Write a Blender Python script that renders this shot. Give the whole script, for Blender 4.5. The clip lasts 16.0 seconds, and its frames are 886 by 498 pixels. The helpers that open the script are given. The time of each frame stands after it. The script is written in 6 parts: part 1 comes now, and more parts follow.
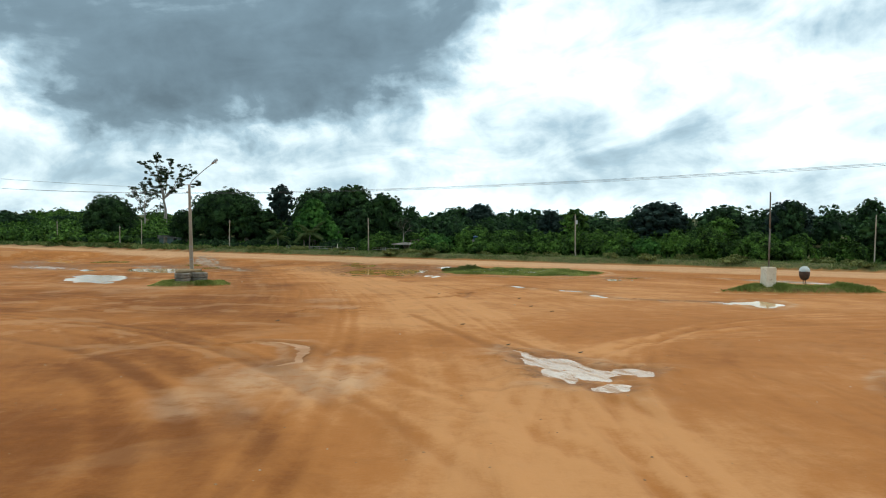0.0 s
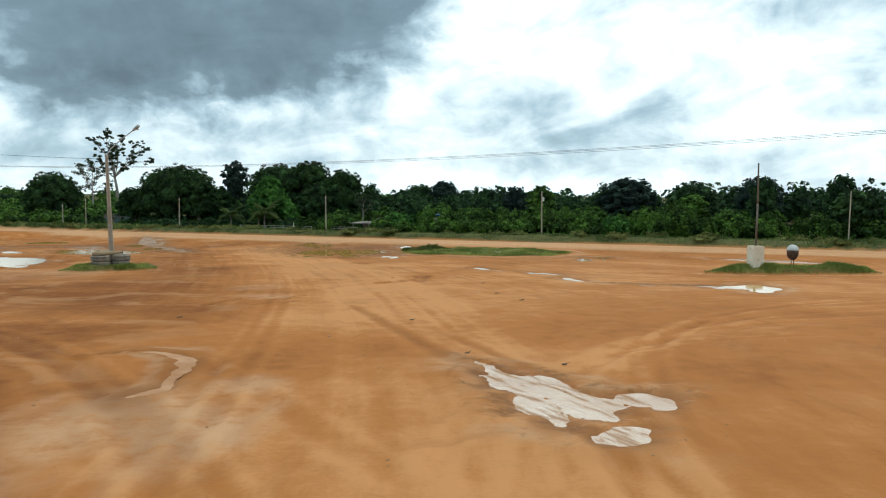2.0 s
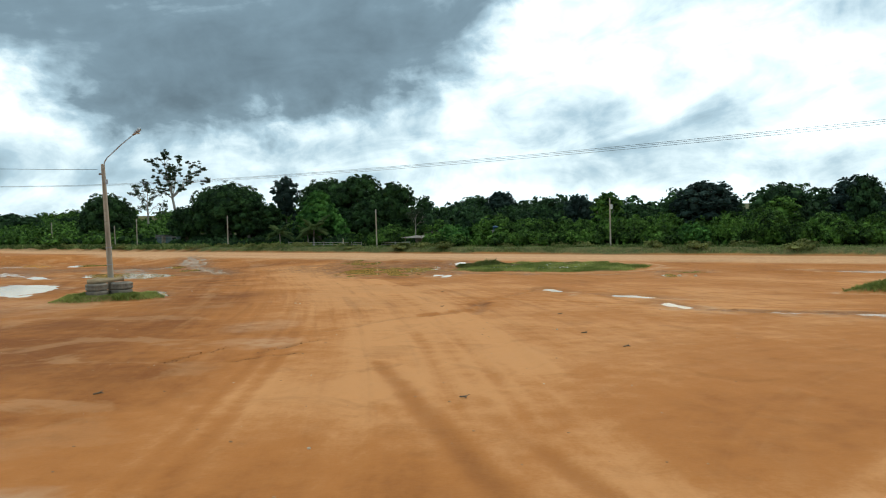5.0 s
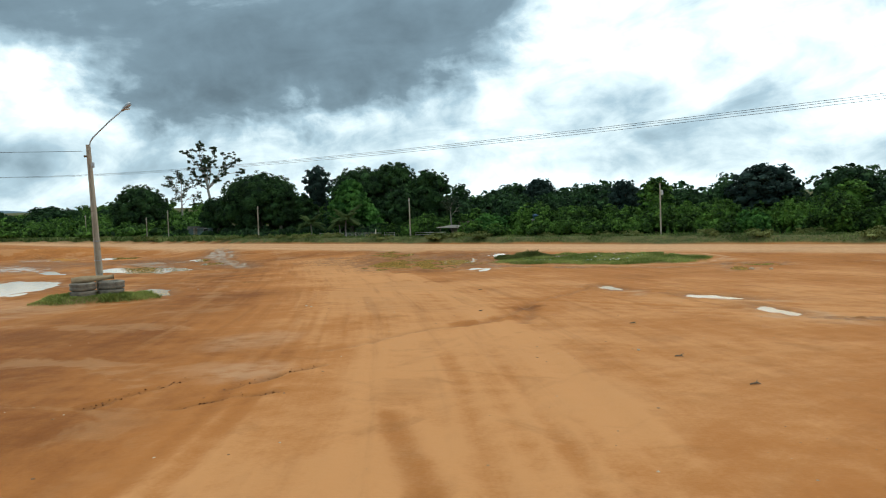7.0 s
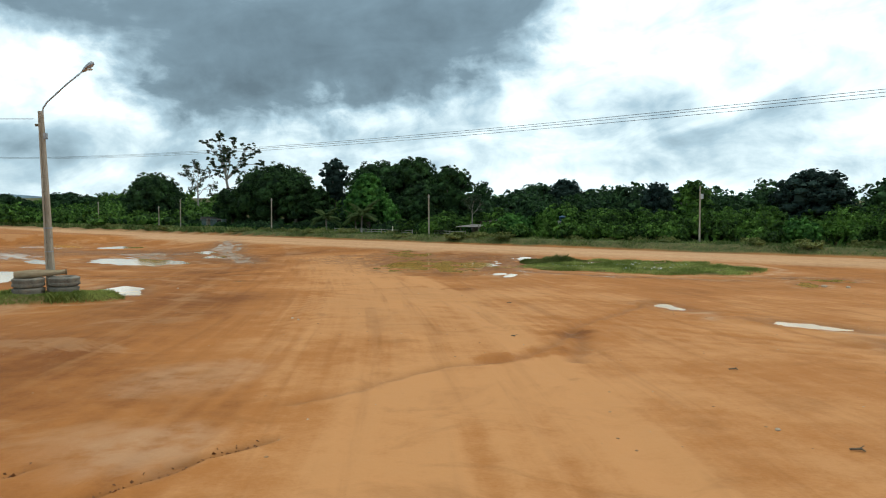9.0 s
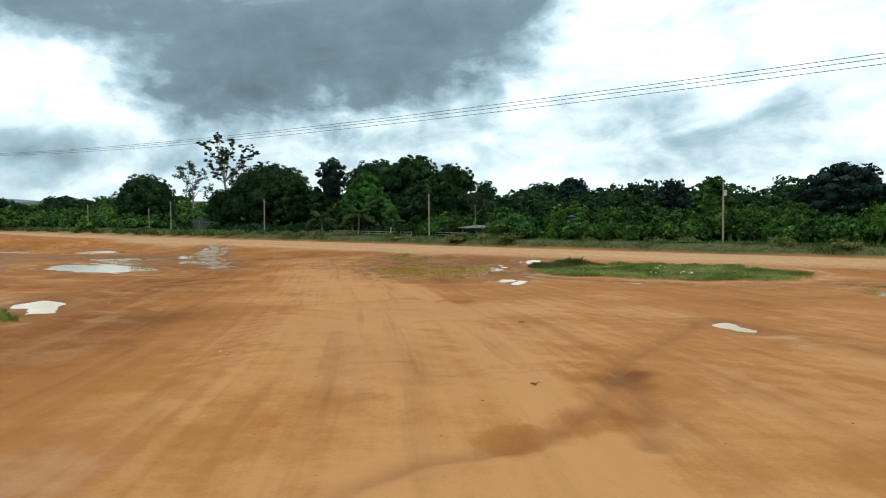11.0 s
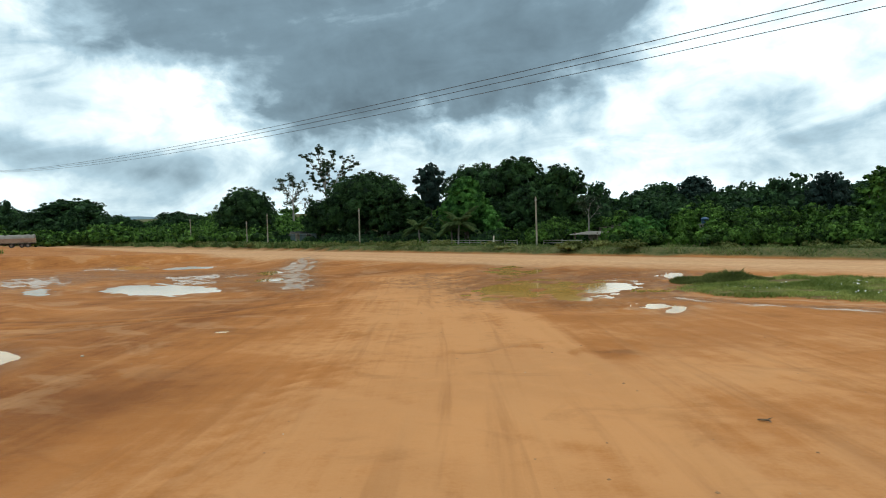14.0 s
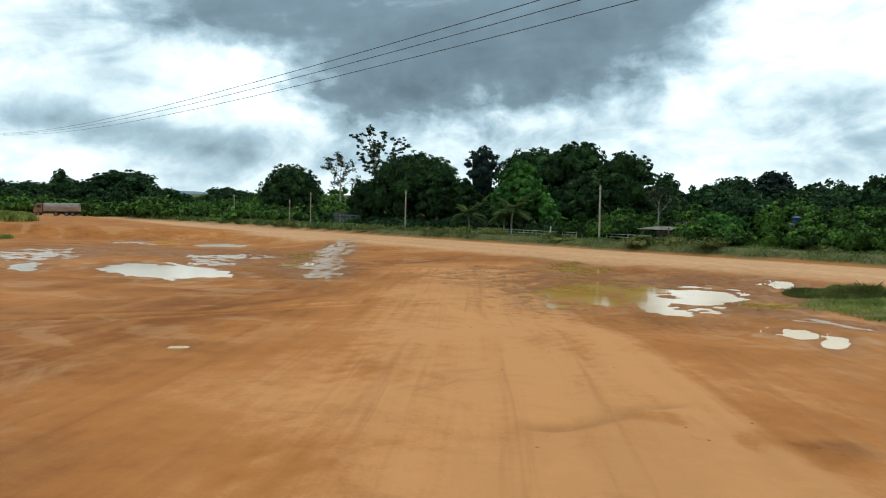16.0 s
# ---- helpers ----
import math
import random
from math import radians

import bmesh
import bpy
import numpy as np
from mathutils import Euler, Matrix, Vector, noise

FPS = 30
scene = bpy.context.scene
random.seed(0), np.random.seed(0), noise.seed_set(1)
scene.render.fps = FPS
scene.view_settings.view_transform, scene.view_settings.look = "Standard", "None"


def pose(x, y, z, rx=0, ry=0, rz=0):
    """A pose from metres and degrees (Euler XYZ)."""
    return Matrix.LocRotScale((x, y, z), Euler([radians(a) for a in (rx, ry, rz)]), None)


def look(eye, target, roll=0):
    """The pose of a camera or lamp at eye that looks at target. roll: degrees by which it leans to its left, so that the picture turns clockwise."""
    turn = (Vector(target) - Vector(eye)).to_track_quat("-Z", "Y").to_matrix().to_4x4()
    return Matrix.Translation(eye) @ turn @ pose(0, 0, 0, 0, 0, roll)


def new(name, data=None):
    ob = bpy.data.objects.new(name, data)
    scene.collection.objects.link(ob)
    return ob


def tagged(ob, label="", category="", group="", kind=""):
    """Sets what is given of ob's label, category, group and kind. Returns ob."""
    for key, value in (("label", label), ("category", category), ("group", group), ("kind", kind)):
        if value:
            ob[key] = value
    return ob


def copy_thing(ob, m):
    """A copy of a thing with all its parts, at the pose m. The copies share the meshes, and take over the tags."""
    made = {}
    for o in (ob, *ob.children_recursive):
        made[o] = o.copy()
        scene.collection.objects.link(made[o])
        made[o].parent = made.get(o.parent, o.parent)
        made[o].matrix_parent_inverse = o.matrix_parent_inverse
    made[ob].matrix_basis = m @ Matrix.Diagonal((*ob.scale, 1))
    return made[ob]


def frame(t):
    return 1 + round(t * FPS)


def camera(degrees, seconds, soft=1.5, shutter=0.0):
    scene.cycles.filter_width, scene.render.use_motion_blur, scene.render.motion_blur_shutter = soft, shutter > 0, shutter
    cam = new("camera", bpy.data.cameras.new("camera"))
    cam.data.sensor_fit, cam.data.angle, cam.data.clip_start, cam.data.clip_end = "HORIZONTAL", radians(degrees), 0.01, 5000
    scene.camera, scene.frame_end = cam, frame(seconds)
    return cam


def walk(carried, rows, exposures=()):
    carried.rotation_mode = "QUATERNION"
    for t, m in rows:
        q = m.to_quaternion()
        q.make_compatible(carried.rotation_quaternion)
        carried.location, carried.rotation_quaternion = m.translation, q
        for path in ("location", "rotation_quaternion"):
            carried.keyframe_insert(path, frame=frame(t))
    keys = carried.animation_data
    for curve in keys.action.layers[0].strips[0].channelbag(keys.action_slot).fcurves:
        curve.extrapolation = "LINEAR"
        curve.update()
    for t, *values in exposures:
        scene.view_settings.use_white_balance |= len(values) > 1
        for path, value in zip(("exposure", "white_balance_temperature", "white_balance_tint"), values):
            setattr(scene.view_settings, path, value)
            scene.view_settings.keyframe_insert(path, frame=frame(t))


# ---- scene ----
cam = camera(63.9, 16.0, 1.1)
PATH = [
    (0, (1.486, 3.694, 2.686), (1.366, 6.289, 2.568), 0.38),
    (0.5, (1.647, 4.925, 2.630), (1.600, 7.521, 2.480), 0.45),
    (1, (1.806, 6.444, 2.470), (1.790, 9.039, 2.303), -0.32),
    (1.5, (1.884, 7.758, 2.422), (1.882, 10.352, 2.238), -0.60),
    (2, (1.849, 9.016, 2.390), (1.858, 11.609, 2.196), 0.31),
    (2.5, (1.937, 10.428, 2.332), (1.942, 13.022, 2.157), 0.20),
    (3, (1.902, 11.909, 2.271), (1.892, 14.504, 2.100), 0.19),
    (3.5, (1.929, 13.251, 2.265), (1.881, 15.846, 2.113), -1.25),
    (4, (1.889, 14.665, 2.205), (1.814, 17.260, 2.053), -1.67),
    (4.5, (1.799, 16.150, 2.129), (1.674, 18.743, 1.979), -1.82),
    (4.7, (1.751, 16.659, 2.105), (1.594, 19.251, 1.961), -1.56),
    (6.8, (1.184, 22.616, 1.858), (0.863, 25.191, 1.691), -1.52),
    (7, (1.152, 23.146, 1.826), (0.820, 25.719, 1.648), -1.73),
    (7.5, (0.962, 24.589, 1.798), (0.612, 27.159, 1.613), -1.95),
    (8, (0.727, 26.140, 1.715), (0.356, 28.708, 1.542), -1.57),
    (8.5, (0.485, 27.567, 1.642), (0.088, 30.130, 1.453), -0.39),
    (8.7, (0.374, 28.171, 1.614), (-0.029, 30.734, 1.434), 0.10),
    (10.8, (-0.341, 35.035, 1.154), (-0.731, 37.599, 0.961), 0.11),
    (11, (-0.428, 35.712, 1.133), (-0.842, 38.273, 0.961), -0.21),
    (11.5, (-0.637, 37.353, 1.067), (-1.100, 39.907, 0.912), -0.46),
    (12, (-1.035, 38.994, 0.993), (-1.539, 41.540, 0.836), -0.40),
    (12.5, (-1.474, 40.643, 0.911), (-2.066, 43.170, 0.745), 0.41),
    (13, (-1.897, 42.273, 0.854), (-2.536, 44.788, 0.679), -0.43),
    (13.5, (-2.388, 43.928, 0.787), (-3.081, 46.428, 0.615), -0.99),
    (14, (-2.919, 45.779, 0.777), (-3.697, 48.257, 0.641), -1.67),
    (14.5, (-3.595, 47.650, 0.720), (-4.432, 50.109, 0.602), -1.42),
    (15, (-4.246, 49.550, 0.600), (-5.123, 51.995, 0.472), -1.77),
    (15.5, (-5.017, 51.598, 0.491), (-5.925, 54.031, 0.350), -0.60),
    (16, (-5.672, 53.222, 0.424), (-6.614, 55.639, 0.243), 0.87),
]

walk(cam, [(t, look(eye, target, roll)) for t, eye, target, roll in PATH])

# ---- world, sun ----
world = bpy.data.worlds.new("world")
world.use_nodes = True
scene.world = world
wt = world.node_tree
wt.nodes.clear()


class Net:
    """Short hand for node trees."""

    def __init__(self, tree):
        self.t = tree

    def node(self, kind, **props):
        n = self.t.nodes.new(kind)
        for key, value in props.items():
            setattr(n, key, value)
        return n

    def put(self, socket, value):
        if isinstance(value, bpy.types.NodeSocket):
            self.t.links.new(value, socket)
        else:
            socket.default_value = value

    def math(self, op, a, b=0.0, c=0.0, clamp=False):
        n = self.node("ShaderNodeMath", operation=op, use_clamp=clamp)
        for s, v in zip(n.inputs, (a, b, c)):
            self.put(s, v)
        return n.outputs[0]

    def mix(self, f, a, b):
        n = self.node("ShaderNodeMix", data_type="RGBA")
        self.put(n.inputs[0], f)
        self.put(n.inputs[6], a if isinstance(a, bpy.types.NodeSocket) else (*a, 1))
        self.put(n.inputs[7], b if isinstance(b, bpy.types.NodeSocket) else (*b, 1))
        return n.outputs[2]

    def noise(self, vec, scale, detail=4.0, rough=0.55, dist=0.0):
        n = self.node("ShaderNodeTexNoise")
        if vec is not None:
            self.put(n.inputs["Vector"], vec)
        for key, v in (("Scale", scale), ("Detail", detail), ("Roughness", rough), ("Distortion", dist)):
            n.inputs[key].default_value = v
        return n.outputs[0]

    def ramp(self, f, lo, hi):
        n = self.node("ShaderNodeMapRange", interpolation_type="SMOOTHSTEP")
        self.put(n.inputs[0], f)
        n.inputs[1].default_value, n.inputs[2].default_value = lo, hi
        return n.outputs[0]

    def xyz(self, x, y, z):
        n = self.node("ShaderNodeCombineXYZ")
        for s, v in zip(n.inputs, (x, y, z)):
            self.put(s, v)
        return n.outputs[0]

    def attr(self, name):
        return self.node("ShaderNodeAttribute", attribute_name=name).outputs["Fac"]


w = Net(wt)
sep = w.node("ShaderNodeSeparateXYZ")
wt.links.new(w.node("ShaderNodeTexCoord").outputs["Generated"], sep.inputs[0])
az = w.math("MULTIPLY", w.math("ARCTAN2", sep.outputs[0], sep.outputs[1]), 57.2958)
el = w.math("MULTIPLY", w.math("ARCSINE", sep.outputs[2]), 57.2958)
aim = w.math("ADD", el, w.math("MULTIPLY", w.math("COSINE", w.math("MULTIPLY", az, 0.0174533)), 2.58))
elc = w.math("MAXIMUM", aim, 0.0)
billow = w.noise(w.xyz(w.math("MULTIPLY", az, 0.055), w.math("MULTIPLY", elc, 0.085), 0.3), 1.2, 7, 0.52, 0.45)
wisps = w.noise(w.xyz(w.math("MULTIPLY", az, 0.045), w.math("ADD", w.math("MULTIPLY", elc, 0.10), w.math("MULTIPLY", az, -0.012)), 4.0), 2.6, 8, 0.56, 0.7)
puffs = w.noise(w.xyz(w.math("MULTIPLY", az, 0.06), w.math("MULTIPLY", elc, 0.075), 9.0), 5.5, 7, 0.55, 0.3)


def cloud(a0, wa, e0, we, amount, slope=0.0):
    """A soft heap of cloud round an azimuth and a height, in degrees."""
    mid = w.math("ADD", e0, w.math("MULTIPLY", w.math("SUBTRACT", az, a0), slope))
    p = w.math("POWER", w.math("ABSOLUTE", w.math("DIVIDE", w.math("SUBTRACT", az, a0), wa)), 2.0)
    q = w.math("POWER", w.math("ABSOLUTE", w.math("DIVIDE", w.math("SUBTRACT", aim, mid), we)), 2.0)
    return w.math("MULTIPLY", w.math("EXPONENT", w.math("MULTIPLY", w.math("ADD", p, q), -1.0)), amount)


def past(a0, k):
    """Rises by k for each degree beyond an azimuth."""
    return w.math("MULTIPLY", w.math("MAXIMUM", w.math("MULTIPLY", w.math("SUBTRACT", az, a0), 1.0 if k > 0 else -1.0), 0.0), abs(k))


# the rain cloud's under side
under_side = 8.0
for a0, k in ((-29.5, -0.42), (-29.0, 0.05), (-15.0, 0.19), (-5.0, 0.35), (-2.0, 0.5)):
    under_side = w.math("ADD", under_side, past(a0, k))
under_side = w.math("MINIMUM", under_side, 27.0)
ragged = w.math("ADD", w.math("MULTIPLY", w.math("SUBTRACT", puffs, 0.5), 4.5), w.math("MULTIPLY", w.math("SUBTRACT", billow, 0.5), 6.0))
rain = w.math("MULTIPLY", w.ramp(w.math("ADD", w.math("SUBTRACT", aim, under_side), ragged), -1.2, 4.2), w.math("MULTIPLY", w.math("SUBTRACT", 1.0, w.math("MULTIPLY", w.math("EXPONENT", w.math("MULTIPLY", w.math("POWER", w.math("ABSOLUTE", w.math("DIVIDE", w.math("SUBTRACT", az, 10.0), 10.0)), 2.0), -1.0)), 0.8)), w.math("SUBTRACT", 0.52, w.math("MULTIPLY", w.ramp(az, -33.0, -43.0), 0.24))))
heaps = w.math("ADD", rain, cloud(-23, 11, 11.0, 2.6, 0.17))
for row in ((-46, 11, 6.4, 1.5, 0.36, -0.05), (-42, 11, 11.0, 2.6, 0.06), (-20, 14, 5.0, 1.0, 0.12), (12, 10, 5.0, 1.2, 0.14), (-28, 8, 6.0, 1.2, 0.02), (2, 12, 8.0, 3.5, 0.05), (7, 7, 9.0, 1.6, 0.10), (-12, 5, 7.5, 1.2, 0.15), (-36, 6, 11.5, 2.5, -0.16), (4, 8, 14, 5, -0.10), (60, 40, 25, 12, 0.4), (150, 60, 30, 14, 0.4), (-130, 50, 25, 12, 0.4)):
    heaps = w.math("ADD", heaps, cloud(*row))
shape = w.math("ADD", heaps, w.math("ADD", w.math("MULTIPLY", w.math("SUBTRACT", billow, 0.5), 0.62), w.math("ADD", w.math("MULTIPLY", w.math("SUBTRACT", wisps, 0.5), 0.62), w.math("MULTIPLY", w.math("SUBTRACT", puffs, 0.5), 0.34))))
tone = w.node("ShaderNodeValToRGB")
w.put(tone.inputs[0], w.math("ADD", w.math("MULTIPLY", shape, 0.95), 0.268, clamp=True))
stops = ((0.08, (1.60, 1.92, 2.02)), (0.33, (0.88, 1.07, 1.13)), (0.47, (0.485, 0.68, 0.79)), (0.68, (0.225, 0.335, 0.405)), (1.0, (0.140, 0.208, 0.252)))
ramp_ = tone.color_ramp
while len(ramp_.elements) < len(stops):
    ramp_.elements.new(0.5)
for e, (p, c) in zip(ramp_.elements, stops):
    e.position, e.color = p, (*c, 1)
sky = w.node("ShaderNodeTexSky", sky_type="NISHITA", sun_disc=False, sun_elevation=radians(62), sun_rotation=radians(70))
blue = w.node("ShaderNodeVectorMath", operation="SCALE")
wt.links.new(sky.outputs[0], blue.inputs[0])
blue.inputs[3].default_value = 0.07
view = w.mix(0.08, tone.outputs[0], blue.outputs[0])
bg = w.node("ShaderNodeBackground")
# under an even overcast the sky grows brighter overhead
crown_light = w.node("ShaderNodeVectorMath", operation="SCALE")
wt.links.new(view, crown_light.inputs[0])
w.put(crown_light.inputs[3], w.math("ADD", 1.0, w.math("MULTIPLY", w.ramp(el, 26, 58), 1.75)))
whiter = w.mix(w.ramp(el, 24, 50), (1.0, 1.0, 1.0), (1.12, 0.98, 0.90))
tint = w.node("ShaderNodeVectorMath", operation="MULTIPLY")
wt.links.new(crown_light.outputs[0], tint.inputs[0])
wt.links.new(whiter, tint.inputs[1])
wt.links.new(tint.outputs[0], bg.inputs[0])
bg.inputs[1].default_value = 1.0
wt.links.new(bg.outputs[0], w.node("ShaderNodeOutputWorld").inputs[0])

sun = new("sun", bpy.data.lights.new("sun", "SUN"))
sun.data.energy, sun.data.angle, sun.data.color = 1.0, radians(18), (1.0, 0.93, 0.82)
sun.matrix_world = look((0, 0, 0), (-0.44, -0.16, -0.88))


# ---- materials ----
def surface(name, rough=0.8, spec=0.4, metal=0.0):
    m = bpy.data.materials.new(name)
    m.use_nodes = True
    net = Net(m.node_tree)
    b = m.node_tree.nodes["Principled BSDF"]
    b.inputs["Roughness"].default_value = rough
    b.inputs["Specular IOR Level"].default_value = spec
    b.inputs["Metallic"].default_value = metal
    return m, net, b


def bump(net, b, height, strength, distance):
    n = net.node("ShaderNodeBump")
    n.inputs["Strength"].default_value, n.inputs["Distance"].default_value = strength, distance
    net.put(n.inputs["Height"], height)
    net.put(b.inputs["Normal"], n.outputs[0])


def worn(name, a, b2, scale, rough=0.8, spec=0.4, metal=0.0, stretch=(1, 1, 1), relief=0.01, spots=None):
    """A worn surface of two tones, mixed at two scales."""
    m, net, b = surface(name, rough, spec, metal)
    pos = net.node("ShaderNodeTexCoord").outputs["Object"]
    mp = net.node("ShaderNodeMapping")
    net.put(mp.inputs[0], pos)
    mp.inputs["Scale"].default_value = stretch
    big, fine = net.noise(mp.outputs[0], scale, 5), net.noise(mp.outputs[0], scale * 9, 4, 0.65)
    f = net.ramp(net.math("ADD", net.math("MULTIPLY", big, 0.65), net.math("MULTIPLY", fine, 0.35)), 0.36, 0.64)
    col = net.mix(f, a, b2)
    if spots:
        col = net.mix(net.math("MULTIPLY", net.ramp(net.noise(pos, scale * 3.1, 6, 0.7), 0.56, 0.68), 0.8), col, spots)
    net.put(b.inputs["Base Color"], col)
    bump(net, b, fine, 0.5, relief)
    return m


def leaves(name, a, b2, rough=0.7, gloss=0.12):
    """Foliage whose leaves differ in tone one by one, and from place to place."""
    m, net, b = surface(name, rough, gloss)
    geo = net.node("ShaderNodeNewGeometry")
    patch = net.noise(geo.outputs["Position"], 0.36, 6, 0.62)
    f = net.math("ADD", net.math("MULTIPLY", geo.outputs["Random Per Island"], 0.5), net.math("MULTIPLY", net.ramp(patch, 0.40, 0.62), 0.5))
    col = net.mix(net.math("POWER", f, 1.5), a, b2)
    net.put(b.inputs["Base Color"], col)
    tr = net.node("ShaderNodeBsdfTranslucent")
    net.put(tr.inputs[0], col)
    mixer = net.node("ShaderNodeMixShader")
    mixer.inputs[0].default_value = 0.22
    net.put(mixer.inputs[1], b.outputs[0])
    net.put(mixer.inputs[2], tr.outputs[0])
    net.put(m.node_tree.nodes["Material Output"].inputs[0], mixer.outputs[0])
    return m


M_MANGO = leaves("mango_leaf", (0.007, 0.022, 0.009), (0.072, 0.155, 0.044), 0.7, 0.12)
M_DARK = leaves("dark_leaf", (0.012, 0.028, 0.024), (0.048, 0.085, 0.062))
M_VINE = leaves("vine_leaf", (0.016, 0.062, 0.013), (0.130, 0.320, 0.062))
M_BUSH = leaves("bush_leaf", (0.006, 0.022, 0.006), (0.165, 0.330, 0.055))
M_WOOD = leaves("forest_leaf", (0.008, 0.024, 0.012), (0.068, 0.145, 0.046))
M_SPARSE = leaves("sparse_leaf", (0.026, 0.044, 0.024), (0.070, 0.100, 0.045))
M_PALM = leaves("palm_leaf", (0.060, 0.110, 0.035), (0.230, 0.300, 0.110))
M_GRASS = leaves("grass_blade", (0.120, 0.170, 0.034), (0.500, 0.520, 0.150), 0.7)
M_TUFT = leaves("tuft_blade", (0.080, 0.105, 0.026), (0.290, 0.300, 0.095), 0.6)
M_VERGE = leaves("verge_grass", (0.055, 0.095, 0.026), (0.270, 0.320, 0.105), 0.7)
M_BARK = worn("bark", (0.10, 0.085, 0.065), (0.22, 0.20, 0.165), 1.2, 0.9, 0.2, stretch=(1, 1, 0.25), relief=0.04)
M_PALEBARK = worn("pale_bark", (0.20, 0.18, 0.15), (0.36, 0.33, 0.29), 0.8, 0.85, 0.2, stretch=(1, 1, 0.3), relief=0.04)
M_CONCRETE = worn("concrete", (0.31, 0.265, 0.20), (0.46, 0.405, 0.32), 1.3, 0.85, 0.3, stretch=(1, 1, 0.35), relief=0.008, spots=(0.20, 0.17, 0.13))
M_WHITE = worn("whitewash", (0.66, 0.59, 0.45), (0.80, 0.75, 0.62), 1.1, 0.8, 0.3, relief=0.008, spots=(0.42, 0.33, 0.22))
M_RUBBER = worn("old_rubber", (0.115, 0.102, 0.080), (0.27, 0.235, 0.185), 1.6, 0.8, 0.35, relief=0.01, spots=(0.22, 0.15, 0.09))
M_LOG = worn("log_bark", (0.26, 0.19, 0.11), (0.42, 0.33, 0.21), 2.0, 0.9, 0.2, stretch=(0.3, 1, 1), relief=0.02)
M_CUT = worn("cut_wood", (0.09, 0.06, 0.035), (0.20, 0.14, 0.08), 4.0, 0.9, 0.2)
M_STEEL = worn("galvanised_steel", (0.28, 0.29, 0.30), (0.42, 0.43, 0.44), 3.0, 0.45, 0.5, 0.7)
M_CABLE = worn("cable", (0.03, 0.03, 0.032), (0.06, 0.06, 0.062), 2.0, 0.6)
M_LENS, _, _lens = surface("lamp_lens", 0.25, 0.5)
_lens.inputs["Base Color"].default_value = (0.55, 0.55, 0.50, 1)
M_RUST = worn("rusty_paint", (0.055, 0.028, 0.018), (0.12, 0.055, 0.03), 3.0, 0.7, 0.4, relief=0.006)
M_LID = worn("faded_lid", (0.42, 0.45, 0.44), (0.60, 0.62, 0.60), 3.0, 0.6, 0.4, relief=0.004)
M_ROOF = worn("fibre_cement", (0.34, 0.31, 0.27), (0.52, 0.49, 0.44), 0.8, 0.9, 0.2, relief=0.01, spots=(0.12, 0.10, 0.08))
M_DARKROOF = worn("mossy_roof", (0.06, 0.06, 0.05), (0.13, 0.12, 0.10), 0.8, 0.9, 0.2, relief=0.01)
M_PLASTER = worn("blue_green_plaster", (0.08, 0.12, 0.12), (0.15, 0.20, 0.19), 1.0, 0.85, 0.2)
M_PLANK = worn("weathered_board", (0.14, 0.11, 0.08), (0.30, 0.26, 0.20), 1.5, 0.85, 0.2, stretch=(1, 1, 0.3))
M_PALEWOOD = worn("pale_fence_wood", (0.25, 0.235, 0.20), (0.42, 0.40, 0.35), 2.0, 0.85, 0.2)
M_BLUE = worn("blue_plastic", (0.02, 0.06, 0.12), (0.035, 0.10, 0.18), 1.5, 0.5, 0.4)
M_CAB = worn("dusty_red_brown_cab", (0.16, 0.075, 0.045), (0.26, 0.14, 0.085), 1.5, 0.55, 0.4)
M_TARP = worn("faded_tarpaulin", (0.19, 0.175, 0.15), (0.28, 0.26, 0.23), 0.8, 0.8, 0.3, relief=0.03)
M_TRUCKBODY = worn("dusty_body_boards", (0.24, 0.15, 0.10), (0.38, 0.27, 0.19), 1.2, 0.75, 0.3, stretch=(0.3, 1, 1))
M_BLACK = worn("black_rubber", (0.02, 0.018, 0.016), (0.05, 0.042, 0.036), 3.0, 0.8)
M_RIM = worn("wheel_rim", (0.18, 0.14, 0.11), (0.32, 0.27, 0.22), 3.0, 0.6, 0.4, 0.3)
M_STONE = worn("pebble", (0.30, 0.21, 0.13), (0.55, 0.44, 0.32), 6.0, 0.85)
M_CLOD = worn("mud_clod", (0.20, 0.10, 0.045), (0.40, 0.22, 0.10), 5.0, 0.85)
M_CRUMB = worn("wet_crumb", (0.13, 0.05, 0.016), (0.28, 0.115, 0.04), 5.0, 0.85)
M_FLOWER = worn("white_petal", (0.60, 0.60, 0.52), (0.78, 0.78, 0.70), 8.0, 0.7)
M_STICK = worn("stick", (0.10, 0.07, 0.045), (0.24, 0.17, 0.10), 6.0, 0.9)

M_GLASS, _, _glass = surface("window_glass", 0.08, 0.6)
_glass.inputs["Base Color"].default_value = (0.03, 0.035, 0.04, 1)

M_WATER, wn, wb = surface("muddy_water", 0.05, 0.5)
wb.inputs["IOR"].default_value = 1.33
wpos = wn.node("ShaderNodeNewGeometry").outputs["Position"]
wn.put(wb.inputs["Base Color"], wn.mix(wn.ramp(wn.noise(wpos, 0.35, 4), 0.35, 0.65), (0.52, 0.275, 0.060), (0.60, 0.345, 0.100)))
bump(wn, wb, wn.noise(wpos, 9.0, 3), 0.06, 0.01)

